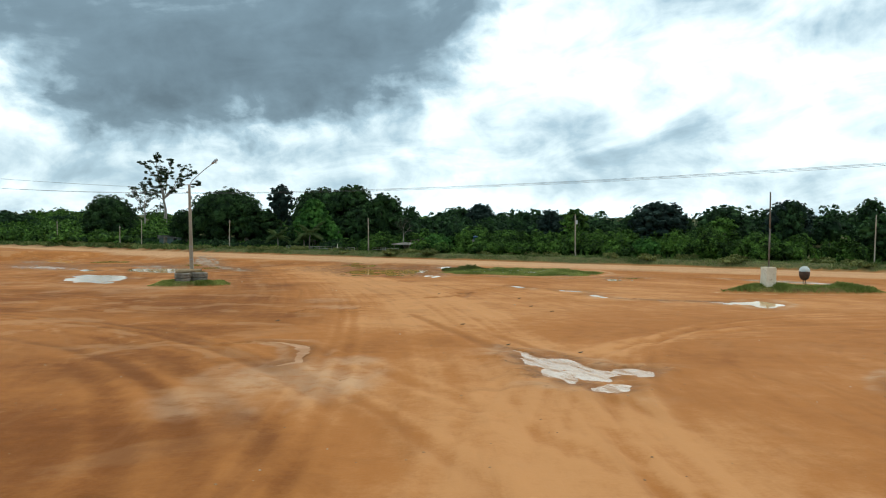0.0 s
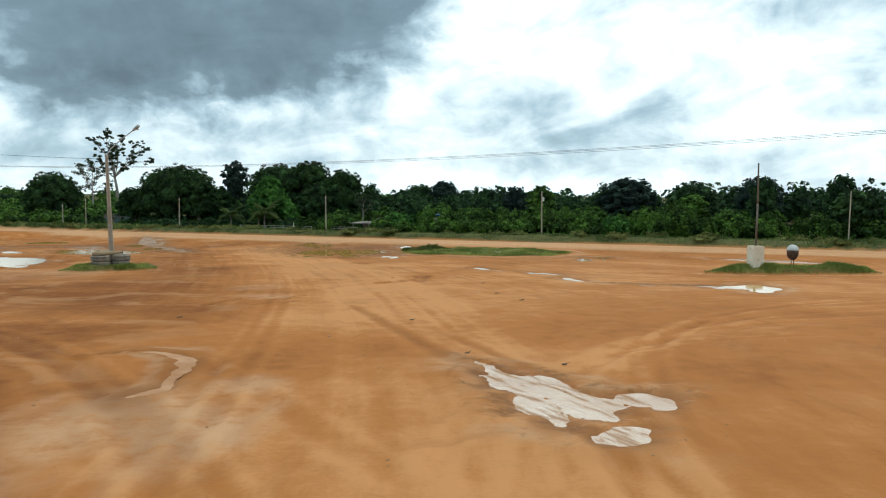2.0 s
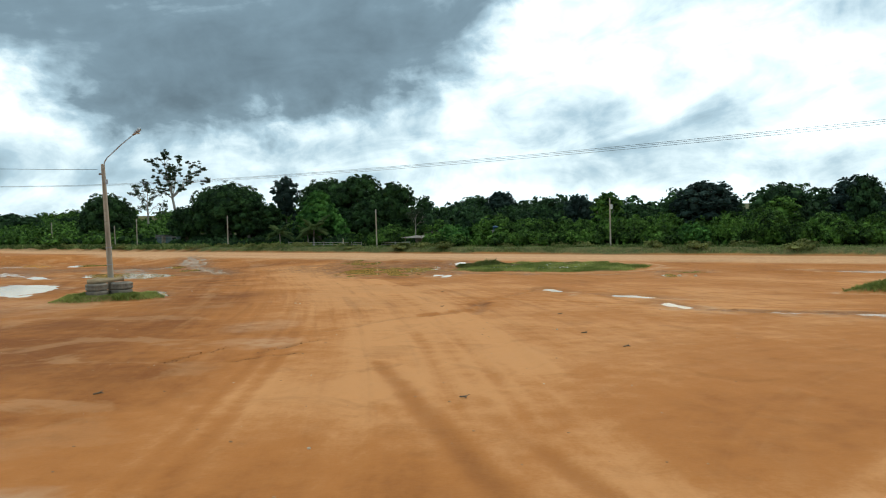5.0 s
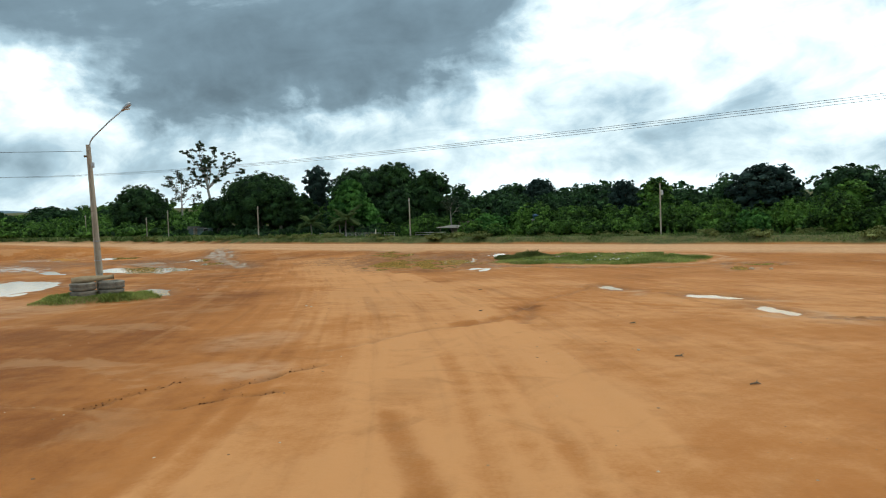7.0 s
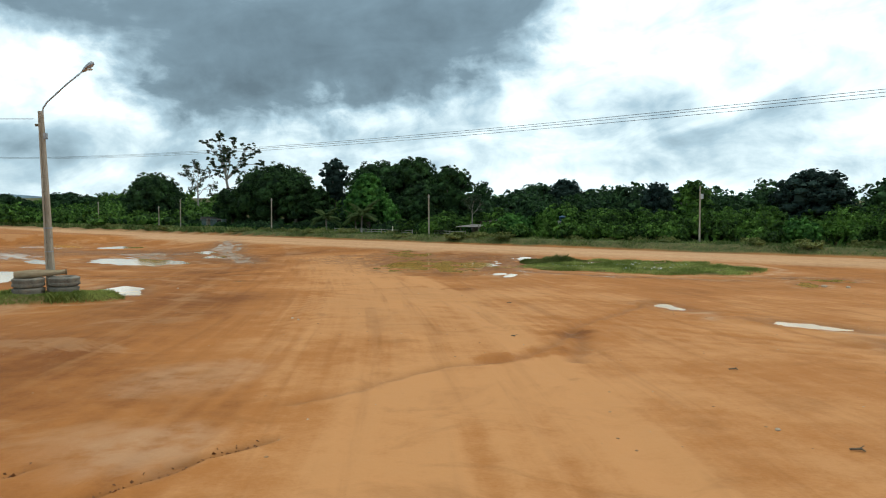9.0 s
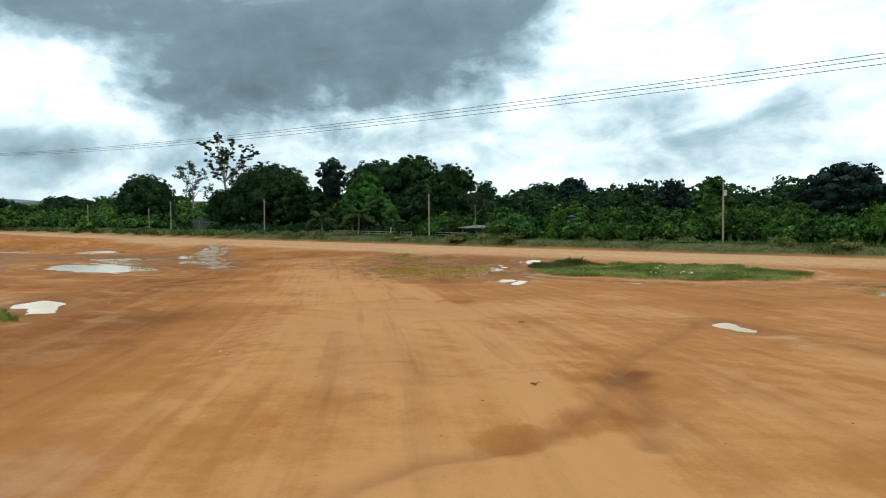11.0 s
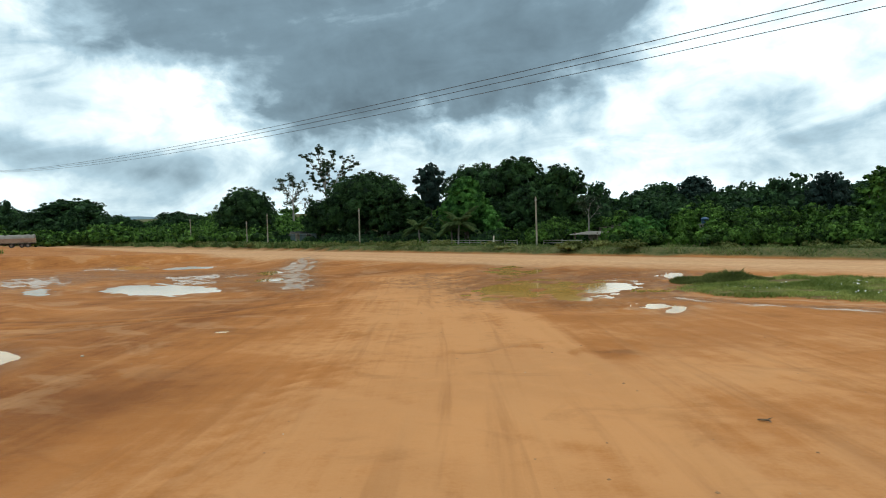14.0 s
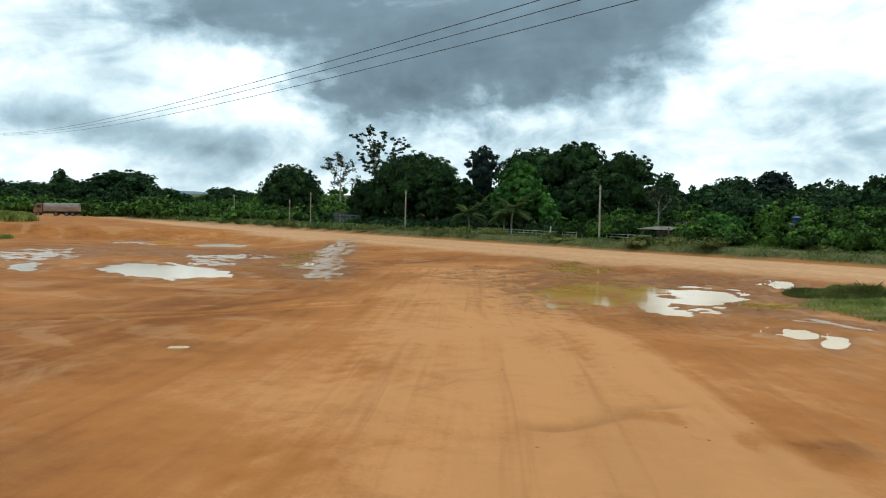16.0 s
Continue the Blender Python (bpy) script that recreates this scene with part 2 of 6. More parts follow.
M_FILM, fn, fb = surface("wet_mud_film", 0.22, 0.5)
fb.inputs["IOR"].default_value = 1.33
fpos = fn.node("ShaderNodeNewGeometry").outputs["Position"]
fsep = fn.node("ShaderNodeSeparateXYZ")
fn.put(fsep.inputs[0], fpos)
f_u = fn.math("ADD", fn.math("MULTIPLY", fsep.outputs[0], -0.42), fn.math("MULTIPLY", fsep.outputs[1], 0.91))
f_v = fn.math("ADD", fn.math("MULTIPLY", fsep.outputs[0], 0.91), fn.math("MULTIPLY", fsep.outputs[1], 0.42))
f_ridge = fn.noise(fn.xyz(fn.math("MULTIPLY", f_u, 0.9), fn.math("MULTIPLY", f_v, 5.5), 2.0), 1.0, 6, 0.62, 0.4)
f_pale = fn.mix(fn.ramp(fn.noise(fpos, 0.8, 5), 0.35, 0.65), (0.56, 0.34, 0.20), (0.70, 0.51, 0.37))
fn.put(fb.inputs["Base Color"], fn.mix(fn.math("MULTIPLY", fn.ramp(f_ridge, 0.50, 0.62), 0.75), f_pale, (0.34, 0.165, 0.070)))
fn.put(fb.inputs["Roughness"], fn.math("ADD", 0.20, fn.math("MULTIPLY", fn.ramp(f_ridge, 0.50, 0.62), 0.4)))
bump(fn, fb, fn.noise(fpos, 4.0, 5, 0.6), 0.4, 0.03)

M_SHEEN, sn_, sb = surface("churned_wet_mud", 0.26, 0.5)
sb.inputs["IOR"].default_value = 1.33
spos = sn_.node("ShaderNodeNewGeometry").outputs["Position"]
sn_.put(sb.inputs["Base Color"], sn_.mix(sn_.ramp(sn_.noise(spos, 0.9, 5), 0.35, 0.65), (0.40, 0.225, 0.110), (0.56, 0.38, 0.25)))
bump(sn_, sb, sn_.noise(spos, 3.0, 5, 0.6), 0.5, 0.04)

M_WETSILT, tn_, tb = surface("wet_silt", 0.7, 0.12)
tpos = tn_.node("ShaderNodeNewGeometry").outputs["Position"]
tn_.put(tb.inputs["Base Color"], tn_.mix(tn_.ramp(tn_.noise(tpos, 1.4, 5), 0.35, 0.65), (0.42, 0.205, 0.095), (0.53, 0.300, 0.165)))
bump(tn_, tb, tn_.noise(tpos, 5.0, 5, 0.6), 0.4, 0.03)

# mud: lanes, silt, wet hollows and grass verges come from the ground's own layers
M_MUD, gn, gb = surface("orange_mud", 0.7, 0.1)
gpos = gn.node("ShaderNodeNewGeometry").outputs["Position"]
n_big, n_mid, n_fine = gn.noise(gpos, 0.22, 5), gn.noise(gpos, 1.7, 6, 0.6), gn.noise(gpos, 14.0, 5, 0.65)
def streaks(k, seed, across_, along_, detail):
    """Drawn-out marks that follow the wheels."""
    a, b = gn.attr("lat%d" % k), gn.attr("run%d" % k)
    f = gn.noise(gn.xyz(gn.math("MULTIPLY", a, across_), gn.math("MULTIPLY", b, along_), seed), 1.0, detail, 0.58, 0.5)
    return gn.math("MULTIPLY", f, gn.attr("flow%d" % k))


def drawn_marks(seed, across_, along_, detail=5):
    return gn.math("ADD", streaks(1, seed, across_, along_, detail), gn.math("ADD", streaks(2, seed + 1, across_, along_, detail), streaks(3, seed + 2, across_, along_, detail)))


wide_marks, fine_marks = drawn_marks(1.0, 0.95, 0.035), drawn_marks(6.0, 2.6, 0.09, 6)
drawn = gn.math("ADD", gn.math("MULTIPLY", wide_marks, 0.45), gn.math("MULTIPLY", fine_marks, 0.55))
grit = gn.math("ADD", gn.math("ADD", gn.math("MULTIPLY", gn.math("SUBTRACT", n_mid, 0.5), 0.8), gn.math("MULTIPLY", gn.math("SUBTRACT", n_big, 0.5), 1.5)), gn.math("MULTIPLY", gn.math("SUBTRACT", n_fine, 0.5), 0.4))
pale = gn.math("ADD", gn.math("ADD", gn.attr("pale"), grit), gn.math("MULTIPLY", gn.math("SUBTRACT", drawn, 0.5), 1.15))
n_patch = gn.noise(gpos, 0.55, 7, 0.62, 0.9)
n_scrape = gn.noise(gpos, 0.85, 8, 0.7, 0.5)
mud = gn.mix(gn.ramp(pale, -0.50, 0.45), (0.215, 0.067, 0.013), (0.430, 0.160, 0.041))
mud = gn.mix(gn.ramp(pale, 0.35, 1.05), mud, (0.590, 0.266, 0.097))
mud = gn.mix(gn.math("MULTIPLY", gn.attr("silt"), gn.ramp(n_mid, 0.25, 0.6)), mud, (0.610, 0.410, 0.255))
mud = gn.mix(gn.math("MULTIPLY", gn.attr("road"), 0.85), mud, gn.mix(gn.ramp(n_mid, 0.3, 0.7), (0.56, 0.315, 0.155), (0.71, 0.445, 0.245)))
dried, damp = drawn_marks(11.0, 1.1, 0.06, 7), drawn_marks(16.0, 1.7, 0.07, 7)
open_mud = gn.math("SUBTRACT", 1.0, gn.attr("road"))
mud = gn.mix(gn.math("MULTIPLY", gn.ramp(damp, 0.50, 0.72), gn.math("MULTIPLY", open_mud, 0.34)), mud, (0.215, 0.074, 0.017))
mud = gn.mix(gn.math("MULTIPLY", gn.ramp(dried, 0.52, 0.72), gn.math("MULTIPLY", open_mud, 0.34)), mud, (0.560, 0.268, 0.106))
mud = gn.mix(gn.math("MULTIPLY", gn.ramp(n_patch, 0.54, 0.72), gn.math("MULTIPLY", open_mud, 0.28)), mud, (0.215, 0.075, 0.017))
mud = gn.mix(gn.math("MULTIPLY", gn.ramp(n_scrape, 0.57, 0.74), 0.28), mud, (0.540, 0.255, 0.098))
n_crust = gn.noise(gpos, 0.30, 9, 0.60, 0.6)
mud = gn.mix(gn.math("MULTIPLY", gn.attr("off"), gn.math("MULTIPLY", gn.ramp(n_crust, 0.53, 0.60), 0.30)), mud, (0.590, 0.335, 0.165))
mud = gn.mix(gn.math("MULTIPLY", gn.attr("off"), gn.math("MULTIPLY", gn.ramp(n_crust, 0.47, 0.39), 0.22)), mud, (0.200, 0.070, 0.016))
n_lump, n_ridge = gn.noise(gpos, 1.9, 7, 0.68, 0.4), gn.noise(gpos, 2.7, 6, 0.66, 0.8)
mud = gn.mix(gn.math("MULTIPLY", gn.attr("mire"), gn.math("MULTIPLY", gn.ramp(n_lump, 0.50, 0.62), 0.58)), mud, (0.180, 0.066, 0.017))
mud = gn.mix(gn.math("MULTIPLY", gn.attr("mire"), gn.math("MULTIPLY", gn.ramp(n_ridge, 0.54, 0.62), 0.65)), mud, (0.560, 0.315, 0.150))
wetness = gn.math("ADD", gn.attr("wet"), gn.math("MULTIPLY", gn.attr("mire"), gn.math("MULTIPLY", gn.ramp(n_lump, 0.5, 0.6), 0.7)), clamp=True)
mud = gn.mix(gn.math("MULTIPLY", gn.math("MULTIPLY", wetness, gn.ramp(n_mid, 0.2, 0.62)), 0.85), mud, (0.215, 0.080, 0.018))
green = gn.mix(gn.ramp(n_mid, 0.3, 0.7), (0.060, 0.075, 0.024), (0.150, 0.125, 0.050))
mud = gn.mix(gn.attr("grass"), mud, green)
gn.put(gb.inputs["Base Color"], mud)
gn.put(gb.inputs["Roughness"], gn.math("SUBTRACT", 0.82, gn.math("MULTIPLY", wetness, 0.26)))
bump(gn, gb, gn.math("ADD", gn.math("MULTIPLY", n_mid, 0.6), gn.math("ADD", gn.math("MULTIPLY", n_fine, 0.3), gn.math("MULTIPLY", drawn, 0.8))), 0.75, 0.07)

# distant forest; the air's haze is put into its blue-grey colour
M_HILL, hn, hb = surface("hazy_far_forest", 0.95, 0.1)
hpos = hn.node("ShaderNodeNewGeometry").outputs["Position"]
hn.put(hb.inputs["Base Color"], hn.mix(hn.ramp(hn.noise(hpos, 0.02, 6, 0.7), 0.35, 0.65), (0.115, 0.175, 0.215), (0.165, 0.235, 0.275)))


# ---- mesh helpers ----
def mesh_ob(name, verts, faces, material, smooth=False):
    me = bpy.data.meshes.new(name)
    me.from_pydata([tuple(v) for v in verts], [], [tuple(f) for f in faces])
    me.update()
    me.materials.append(material)
    if smooth:
        me.polygons.foreach_set("use_smooth", [True] * len(me.polygons))
    return new(name, me)


def quads(name, v, material, smooth=False):
    """One mesh from an array of loose quads, (n, 4, 3)."""
    n = len(v)
    me = bpy.data.meshes.new(name)
    me.vertices.add(4 * n)
    me.vertices.foreach_set("co", v.astype(np.float32).ravel())
    me.loops.add(4 * n)
    me.loops.foreach_set("vertex_index", np.arange(4 * n, dtype=np.int32))
    me.polygons.add(n)
    me.polygons.foreach_set("loop_start", np.arange(0, 4 * n, 4, dtype=np.int32))
    me.polygons.foreach_set("loop_total", np.full(n, 4, dtype=np.int32))
    me.update(calc_edges=True)
    me.materials.append(material)
    return new(name, me)


def part(name, bm, material, parent=None, label="", smooth=False):
    me = bpy.data.meshes.new(name)
    bm.to_mesh(me)
    bm.free()
    me.materials.append(material)
    if smooth:
        me.polygons.foreach_set("use_smooth", [True] * len(me.polygons))
    ob = new(name, me)
    if parent is not None:
        ob.parent = parent
    if label:
        ob["label"] = label
    return ob


def thing(name, m, label, category, group=""):
    ob = new(name)
    ob.empty_display_size = 0.3
    ob.matrix_world = m
    return tagged(ob, label, category, group)


def add_box(bm, x, y, z, sx, sy, sz, turn=None, bevel=0.0):
    """A box centred on x, y with its foot at z."""
    r = bmesh.ops.create_cube(bm, size=1, matrix=Matrix.Translation((x, y, z + sz / 2)) @ (turn or Matrix()) @ Matrix.Diagonal((sx, sy, sz, 1)))
    if bevel:
        es = list({e for v in r["verts"] for e in v.link_edges})
        bmesh.ops.bevel(bm, geom=es, offset=bevel, segments=2, affect="EDGES")
    return bm


def add_limb(bm, p, q, r0, r1, sides=8):
    p, q = Vector(p), Vector(q)
    turn = (q - p).to_track_quat("Z", "Y").to_matrix().to_4x4()
    bmesh.ops.create_cone(bm, cap_ends=True, segments=sides, radius1=r0, radius2=r1, depth=(q - p).length, matrix=Matrix.Translation((p + q) / 2) @ turn)


def lathe(bm, profile, segments=24, m=Matrix()):
    rings = []
    for r, z in profile:
        rings.append([bm.verts.new(m @ Vector((r * math.cos(2 * math.pi * i / segments), r * math.sin(2 * math.pi * i / segments), z))) for i in range(segments)])
    for a, b in zip(rings, rings[1:]):
        for i in range(segments):
            j = (i + 1) % segments
            bm.faces.new((a[i], a[j], b[j], b[i]))
    return rings


def tube(name, pts, r, material, sides=6):
    """A round cable or pipe along points."""
    bm = bmesh.new()
    rings = []
    for i, p in enumerate(pts):
        d = (Vector(pts[min(i + 1, len(pts) - 1)]) - Vector(pts[max(i - 1, 0)])).normalized()
        t = d.to_track_quat("Z", "Y").to_matrix()
        rings.append([bm.verts.new(Vector(p) + t @ Vector((r * math.cos(2 * math.pi * k / sides), r * math.sin(2 * math.pi * k / sides), 0))) for k in range(sides)])
    for a, b in zip(rings, rings[1:]):
        for k in range(sides):
            bm.faces.new((a[k], a[(k + 1) % sides], b[(k + 1) % sides], b[k]))
    bm.faces.new(rings[0][::-1])
    bm.faces.new(rings[-1])
    return part(name, bm, material, smooth=True)


# ---- the ground's form ----
def lattice(ix, iy, seed):
    h = (ix * 374761393 + iy * 668265263 + seed * 974634777) & 0xFFFFFFFF
    h = ((h ^ (h >> 13)) * 1274126177) & 0xFFFFFFFF
    return ((h ^ (h >> 16)) & 0xFFFF) / 65535.0


def vnoise(x, y, seed=0):
    ix, iy = np.floor(x).astype(np.int64), np.floor(y).astype(np.int64)
    fx, fy = x - ix, y - iy
    fx, fy = fx * fx * (3 - 2 * fx), fy * fy * (3 - 2 * fy)
    a, b = lattice(ix, iy, seed), lattice(ix + 1, iy, seed)
    c, d = lattice(ix, iy + 1, seed), lattice(ix + 1, iy + 1, seed)
    return (a * (1 - fx) + b * fx) * (1 - fy) + (c * (1 - fx) + d * fx) * fy


def fbm(x, y, seed=0, octaves=4):
    total, amp, norm = 0.0, 1.0, 0.0
    for k in range(octaves):
        total = total + amp * vnoise(x * 2**k + 17.3 * k, y * 2**k - 9.1 * k, seed + k)
        norm += amp
        amp *= 0.5
    return total / norm - 0.5


def step(a, b, x):
    u = np.clip((x - a) / (b - a), 0, 1)
    return u * u * (3 - 2 * u)


# the highway runs along (-0.866, 0.5); c counts metres across it, s along it
def across(x, y):
    return 0.5 * x + 0.866 * y


def along(x, y):
    return -0.866 * x + 0.5 * y


def at_road(s, c):
    return 0.5 * c - 0.866 * s, 0.866 * c + 0.5 * s


def fall(y):
    """The whole place drops gently away from the start."""
    return -0.045 * np.clip(y, -120, 320)


def base(x, y):
    c, s = across(x, y), along(x, y)
    r = 0.39 + 0.0098 * np.clip(s, -60, 330)
    shift = 2.2 * np.clip(s - 128, 0, 40)
    z = r * step(74 - shift, 91 - shift, c)
    z = z + 0.6 * step(150, 210, s) * (1 - step(85, 100, c))
    edge = 102.7 + 0.5 * (fbm(s * 0.2, c * 0.05, 40, 3))
    return fall(y) + z + 0.95 * step(0, 2.8, c - edge) + 0.075 * np.clip(c - 113, 0, 125) * (1 + 0.25 * step(120, 230, s))


def chain(pts, widths):
    """Ellipses strung along a line."""
    out = []
    for (ax, ay), (bx, by), wd in zip(pts, pts[1:], widths):
        out.append(((ax + bx) / 2, (ay + by) / 2, math.hypot(bx - ax, by - ay) * 0.66, wd, math.degrees(math.atan2(by - ay, bx - ax))))
    return out


# puddles: ellipses x, y, half length, half width, turn in degrees
NEAR_PUDDLES = [
    [(4.35, 18.35, 0.50, 0.36, 60)],
    [(5.45, 20.2, 0.50, 0.24, 70)],
    [(10.3, 18.9, 0.7, 0.14, 65)],
    chain(((-5.58, 24.2), (-5.09, 24.58), (-4.58, 24.69), (-3.99, 24.32), (-3.48, 23.8), (-3.23, 23.01), (-3.14, 22.22), (-3.05, 21.62), (-2.91, 21.08), (-3.2, 20.5)), (0.05, 0.10, 0.15, 0.18, 0.20, 0.16, 0.12, 0.12, 0.18)),
    [(9.1, 47.7, 1.05, 0.34, 108)],
    [(8.2, 52.6, 1.2, 0.42, -31)],
    [(4.7, 57.6, 0.9, 0.42, 110)],
    [(17.0, 42.5, 1.5, 0.75, 70), (16.0, 42.9, 1.3, 0.55, 30)],
    [(-19.1, 58.8, 1.8, 0.72, 125)],
    [(-31.6, 64.9, 4.4, 2.25, 129)],
    [(-35.3, 84.2, 5.0, 2.2, 155), (-33.0, 84.9, 3.4, 1.3, 165)],
]
FAR_PUDDLES = [
    [(-41.6, 81.4, 2.4, 0.65, 142)],
    [(-40.6, 107.6, 2.4, 1.46, 123)],
    [(-33.6, 96.6, 1.7, 1.25, 123)],
    [(-60.5, 122.8, 3.2, 4.1, 128)],
    [(-70.8, 122.2, 3.4, 2.9, 133)],
    [(-9.2, 87.2, 5.0, 2.2, 96), (-12.2, 87.2, 5.0, 2.2, 100), (-6.6, 87.3, 5.1, 1.7, 92)],
    [(-3.4, 77.0, 0.76, 0.59, 85)],
    [(-2.5, 75.5, 1.1, 0.43, 82)],
    [(14.6, 72.1, 1.3, 0.6, 73)],
    [(30.6, 70.6, 4.2, 0.8, -30)],
    [(-16.9, 65.8, 0.30, 0.24, 132)],
    [(-15.6, 103.0, 4.6, 1.5, 104), (-13.2, 101.5, 2.6, 1.0, 96)],
]
RAGGED = [FAR_PUDDLES[5], FAR_PUDDLES[11]]
PUDDLES = NEAR_PUDDLES + FAR_PUDDLES
# broken sheets of water between ridges of churned mud
CHURNED = [
    [(3.55, 21.2, 1.25, 0.60, 112), (3.75, 20.0, 1.1, 0.66, 98), (4.7, 20.4, 0.9, 0.36, 20), (2.85, 23.0, 0.8, 0.14, 115)],
    [(10.3, 45.4, 0.7, 0.22, -25), (11.9, 44.6, 0.9, 0.32, -25), (13.3, 44.0, 0.6, 0.26, -25), (14.8, 43.4, 0.9, 0.45, -20)],
    chain(((-25.8, 86.2), (-29.0, 92.0), (-32.5, 98.5), (-39.0, 110.0), (-45.5, 124.0)), (1.15, 1.3, 1.3, 1.5)),
    [(-44.0, 101.5, 4.0, 3.4, 128), (-38.5, 93.4, 6.0, 1.6, 126)],
    [(-54.0, 93.0, 9.0, 2.6, 132)],
    [(-72.0, 121.0, 5.0, 2.0, 130)],
    [(-3.6, 86.4, 1.3, 1.7, 86)],
    [(-2.7, 95.8, 1.6, 0.8, 96)],
    [(-2.0, 80.6, 1.5, 0.6, -48), (0.9, 78.0, 1.3, 0.42, -35), (3.7, 76.3, 1.3, 0.45, -28), (7.2, 75.1, 1.6, 0.32, -15), (11.0, 74.5, 1.1, 0.28, -8)],
    [(16.6, 76.6, 1.6, 1.4, 0)],
]
# trodden mire with hardly any open water
MIRE = [(-8.0, 93.0, 9.0, 9.0, 90), (-46.0, 108.0, 13.0, 9.0, 126), (-17.5, 94.0, 10.0, 6.5, 106), (-4.0, 89.0, 7.0, 4.5, 90), (-40.0, 99.0, 12.0, 6.0, 126), (-58.0, 104.0, 16.0, 5.0, 132), (-30.0, 92.0, 9.0, 4.0, 120)]
FILMS = PUDDLES[:4]
PUDDLES += CHURNED


def ring(p, x, y):
    """1 on the puddle's shore, less inside."""
    f = np.full(np.shape(x), 9.0)
    for cx, cy, a, b, turn in p:
        co, si = math.cos(radians(turn)), math.sin(radians(turn))
        dx, dy = x - cx, y - cy
        f = np.minimum(f, np.sqrt(((dx * co + dy * si) / a) ** 2 + ((dy * co - dx * si) / b) ** 2))
    return f


def level(p, x, y):
    """Still water lies flat; thin films follow the mud's slope."""
    if p in CHURNED or p in FILMS:
        return base(np.asarray(x, float), np.asarray(y, float)) - 0.015
    return base(np.array(p[0][0]), np.array(p[0][1])) - 0.015 + 0 * np.asarray(x, float)


def line_gap(x, y, pts):
    """The distance from a line through points, and how far along it lies."""
    best, where = np.full(np.shape(x), 99.0), np.zeros(np.shape(x))
    run = 0.0
    for (ax, ay), (bx, by) in zip(pts, pts[1:]):
        dx, dy = bx - ax, by - ay
        n = math.hypot(dx, dy)
        t = np.clip(((x - ax) * dx + (y - ay) * dy) / n**2, 0, 1)
        d = np.hypot(x - ax - t * dx, y - ay - t * dy)
        where = np.where(d < best, run + t * n, where)
        best = np.minimum(best, d)
        run += n
    return best, where


def curve(a, b, c, d, n=14):
    """Points on a Bezier curve."""
    out = []
    for i in range(n + 1):
        t = i / n
        k = ((1 - t) ** 3, 3 * t * (1 - t) ** 2, 3 * t * t * (1 - t), t**3)
        out.append(tuple(sum(k[j] * (a, b, c, d)[j][e] for j in range(4)) for e in (0, 1)))
    return out


# wheel tracks: the lane that the drive follows, and those that swing off it
LANE = curve((2.5, -10), (2.5, 30), (-3, 50), (-22, 100))
FLOWS = [LANE, curve((4, 8), (2, 36), (14, 40), (50, 34), 24), curve((-48, 34), (-24, 37), (-9, 36), (-5, 6), 24)]
TRACKS = []
rng = random.Random(4)
for i in range(13):
    o = rng.uniform(-4.2, 4.2)
    TRACKS.append((curve((2 + o * 0.9, -8), (2 + o, 25), (-2 + o * 1.2, 52), (-23 + o * 0.9, 100)), rng.uniform(0.14, 0.3), rng.uniform(-0.28, 0.22)))
for i in range(12):
    o = rng.uniform(-5, 5)
    TRACKS.append((curve((-46, 30 + 2.2 * o), (-22, 34 + 1.5 * o), (-6, 34 + o), (4 + o, 4)), rng.uniform(0.14, 0.35), rng.uniform(-0.3, 0.2)))
for i in range(12):
    o = rng.uniform(-5, 5)
    TRACKS.append((curve((3 + 0.5 * o, 4), (1 + 0.3 * o, 34), (14, 36 + o), (48, 30 + 2.4 * o)), rng.uniform(0.14, 0.35), rng.uniform(-0.16, 0.2)))
for i in range(10):
    o = rng.uniform(-6, 6)
    TRACKS.append((curve((-8 + 0.5 * o, 62 + o), (8, 50 + 0.7 * o), (20, 44 + o), (50, 42 + 1.8 * o)), rng.uniform(0.14, 0.35), rng.uniform(-0.14, 0.16)))
for i in range(9):
    o = rng.uniform(-6, 6)
    TRACKS.append((curve((-48, 52 + 1.5 * o), (-30, 56 + o), (-14, 64 + 0.8 * o), (-18 + o, 98)), rng.uniform(0.16, 0.35), rng.uniform(-0.3, 0.2)))
TRACKS.append((curve((-1.2, 34), (0.6, 28.5), (2.0, 24.5), (5.0, 15)), 0.24, -0.36))
TRACKS.append((curve((-0.2, 34), (1.6, 28.5), (3.2, 24.5), (6.4, 15)), 0.2, -0.24))

RILLS = [
    ([(-4.0, 40.1), (-2.1, 43.8), (-0.7, 44.9), (0.4, 47.7), (0.9, 51.0), (1.5, 52.5), (2.4, 54.6), (3.8, 58.0), (4.6, 57.6)], 0.20, 0.055),
    ([(0.8, 45.0), (1.0, 47.2), (1.0, 49.1), (0.8, 50.3)], 0.24, 0.06),
    ([(5.4, 56.8), (7.1, 55.9), (10.0, 53.0)], 0.18, 0.03),
    ([(-4.7, 35.7), (-4.3, 36.6), (-4.2, 37.1), (-3.6, 38.1)], 0.11, 0.06),
    ([(-6.5, 34.2), (-6.2, 35.5), (-5.8, 36.6)], 0.09, 0.05),
    ([(-4.9, 34.2), (-4.4, 35.1), (-3.6, 35.6)], 0.09, 0.05),
    ([(-8.1, 63.0), (-7.3, 63.8), (-6.9, 64.9), (-6.1, 65.7)], 0.16, 0.06),
    ([(-24, 93), (-20, 97), (-14, 99)], 0.3, 0.08),
    ([(-30, 91), (-24, 96)], 0.25, 0.08),
]

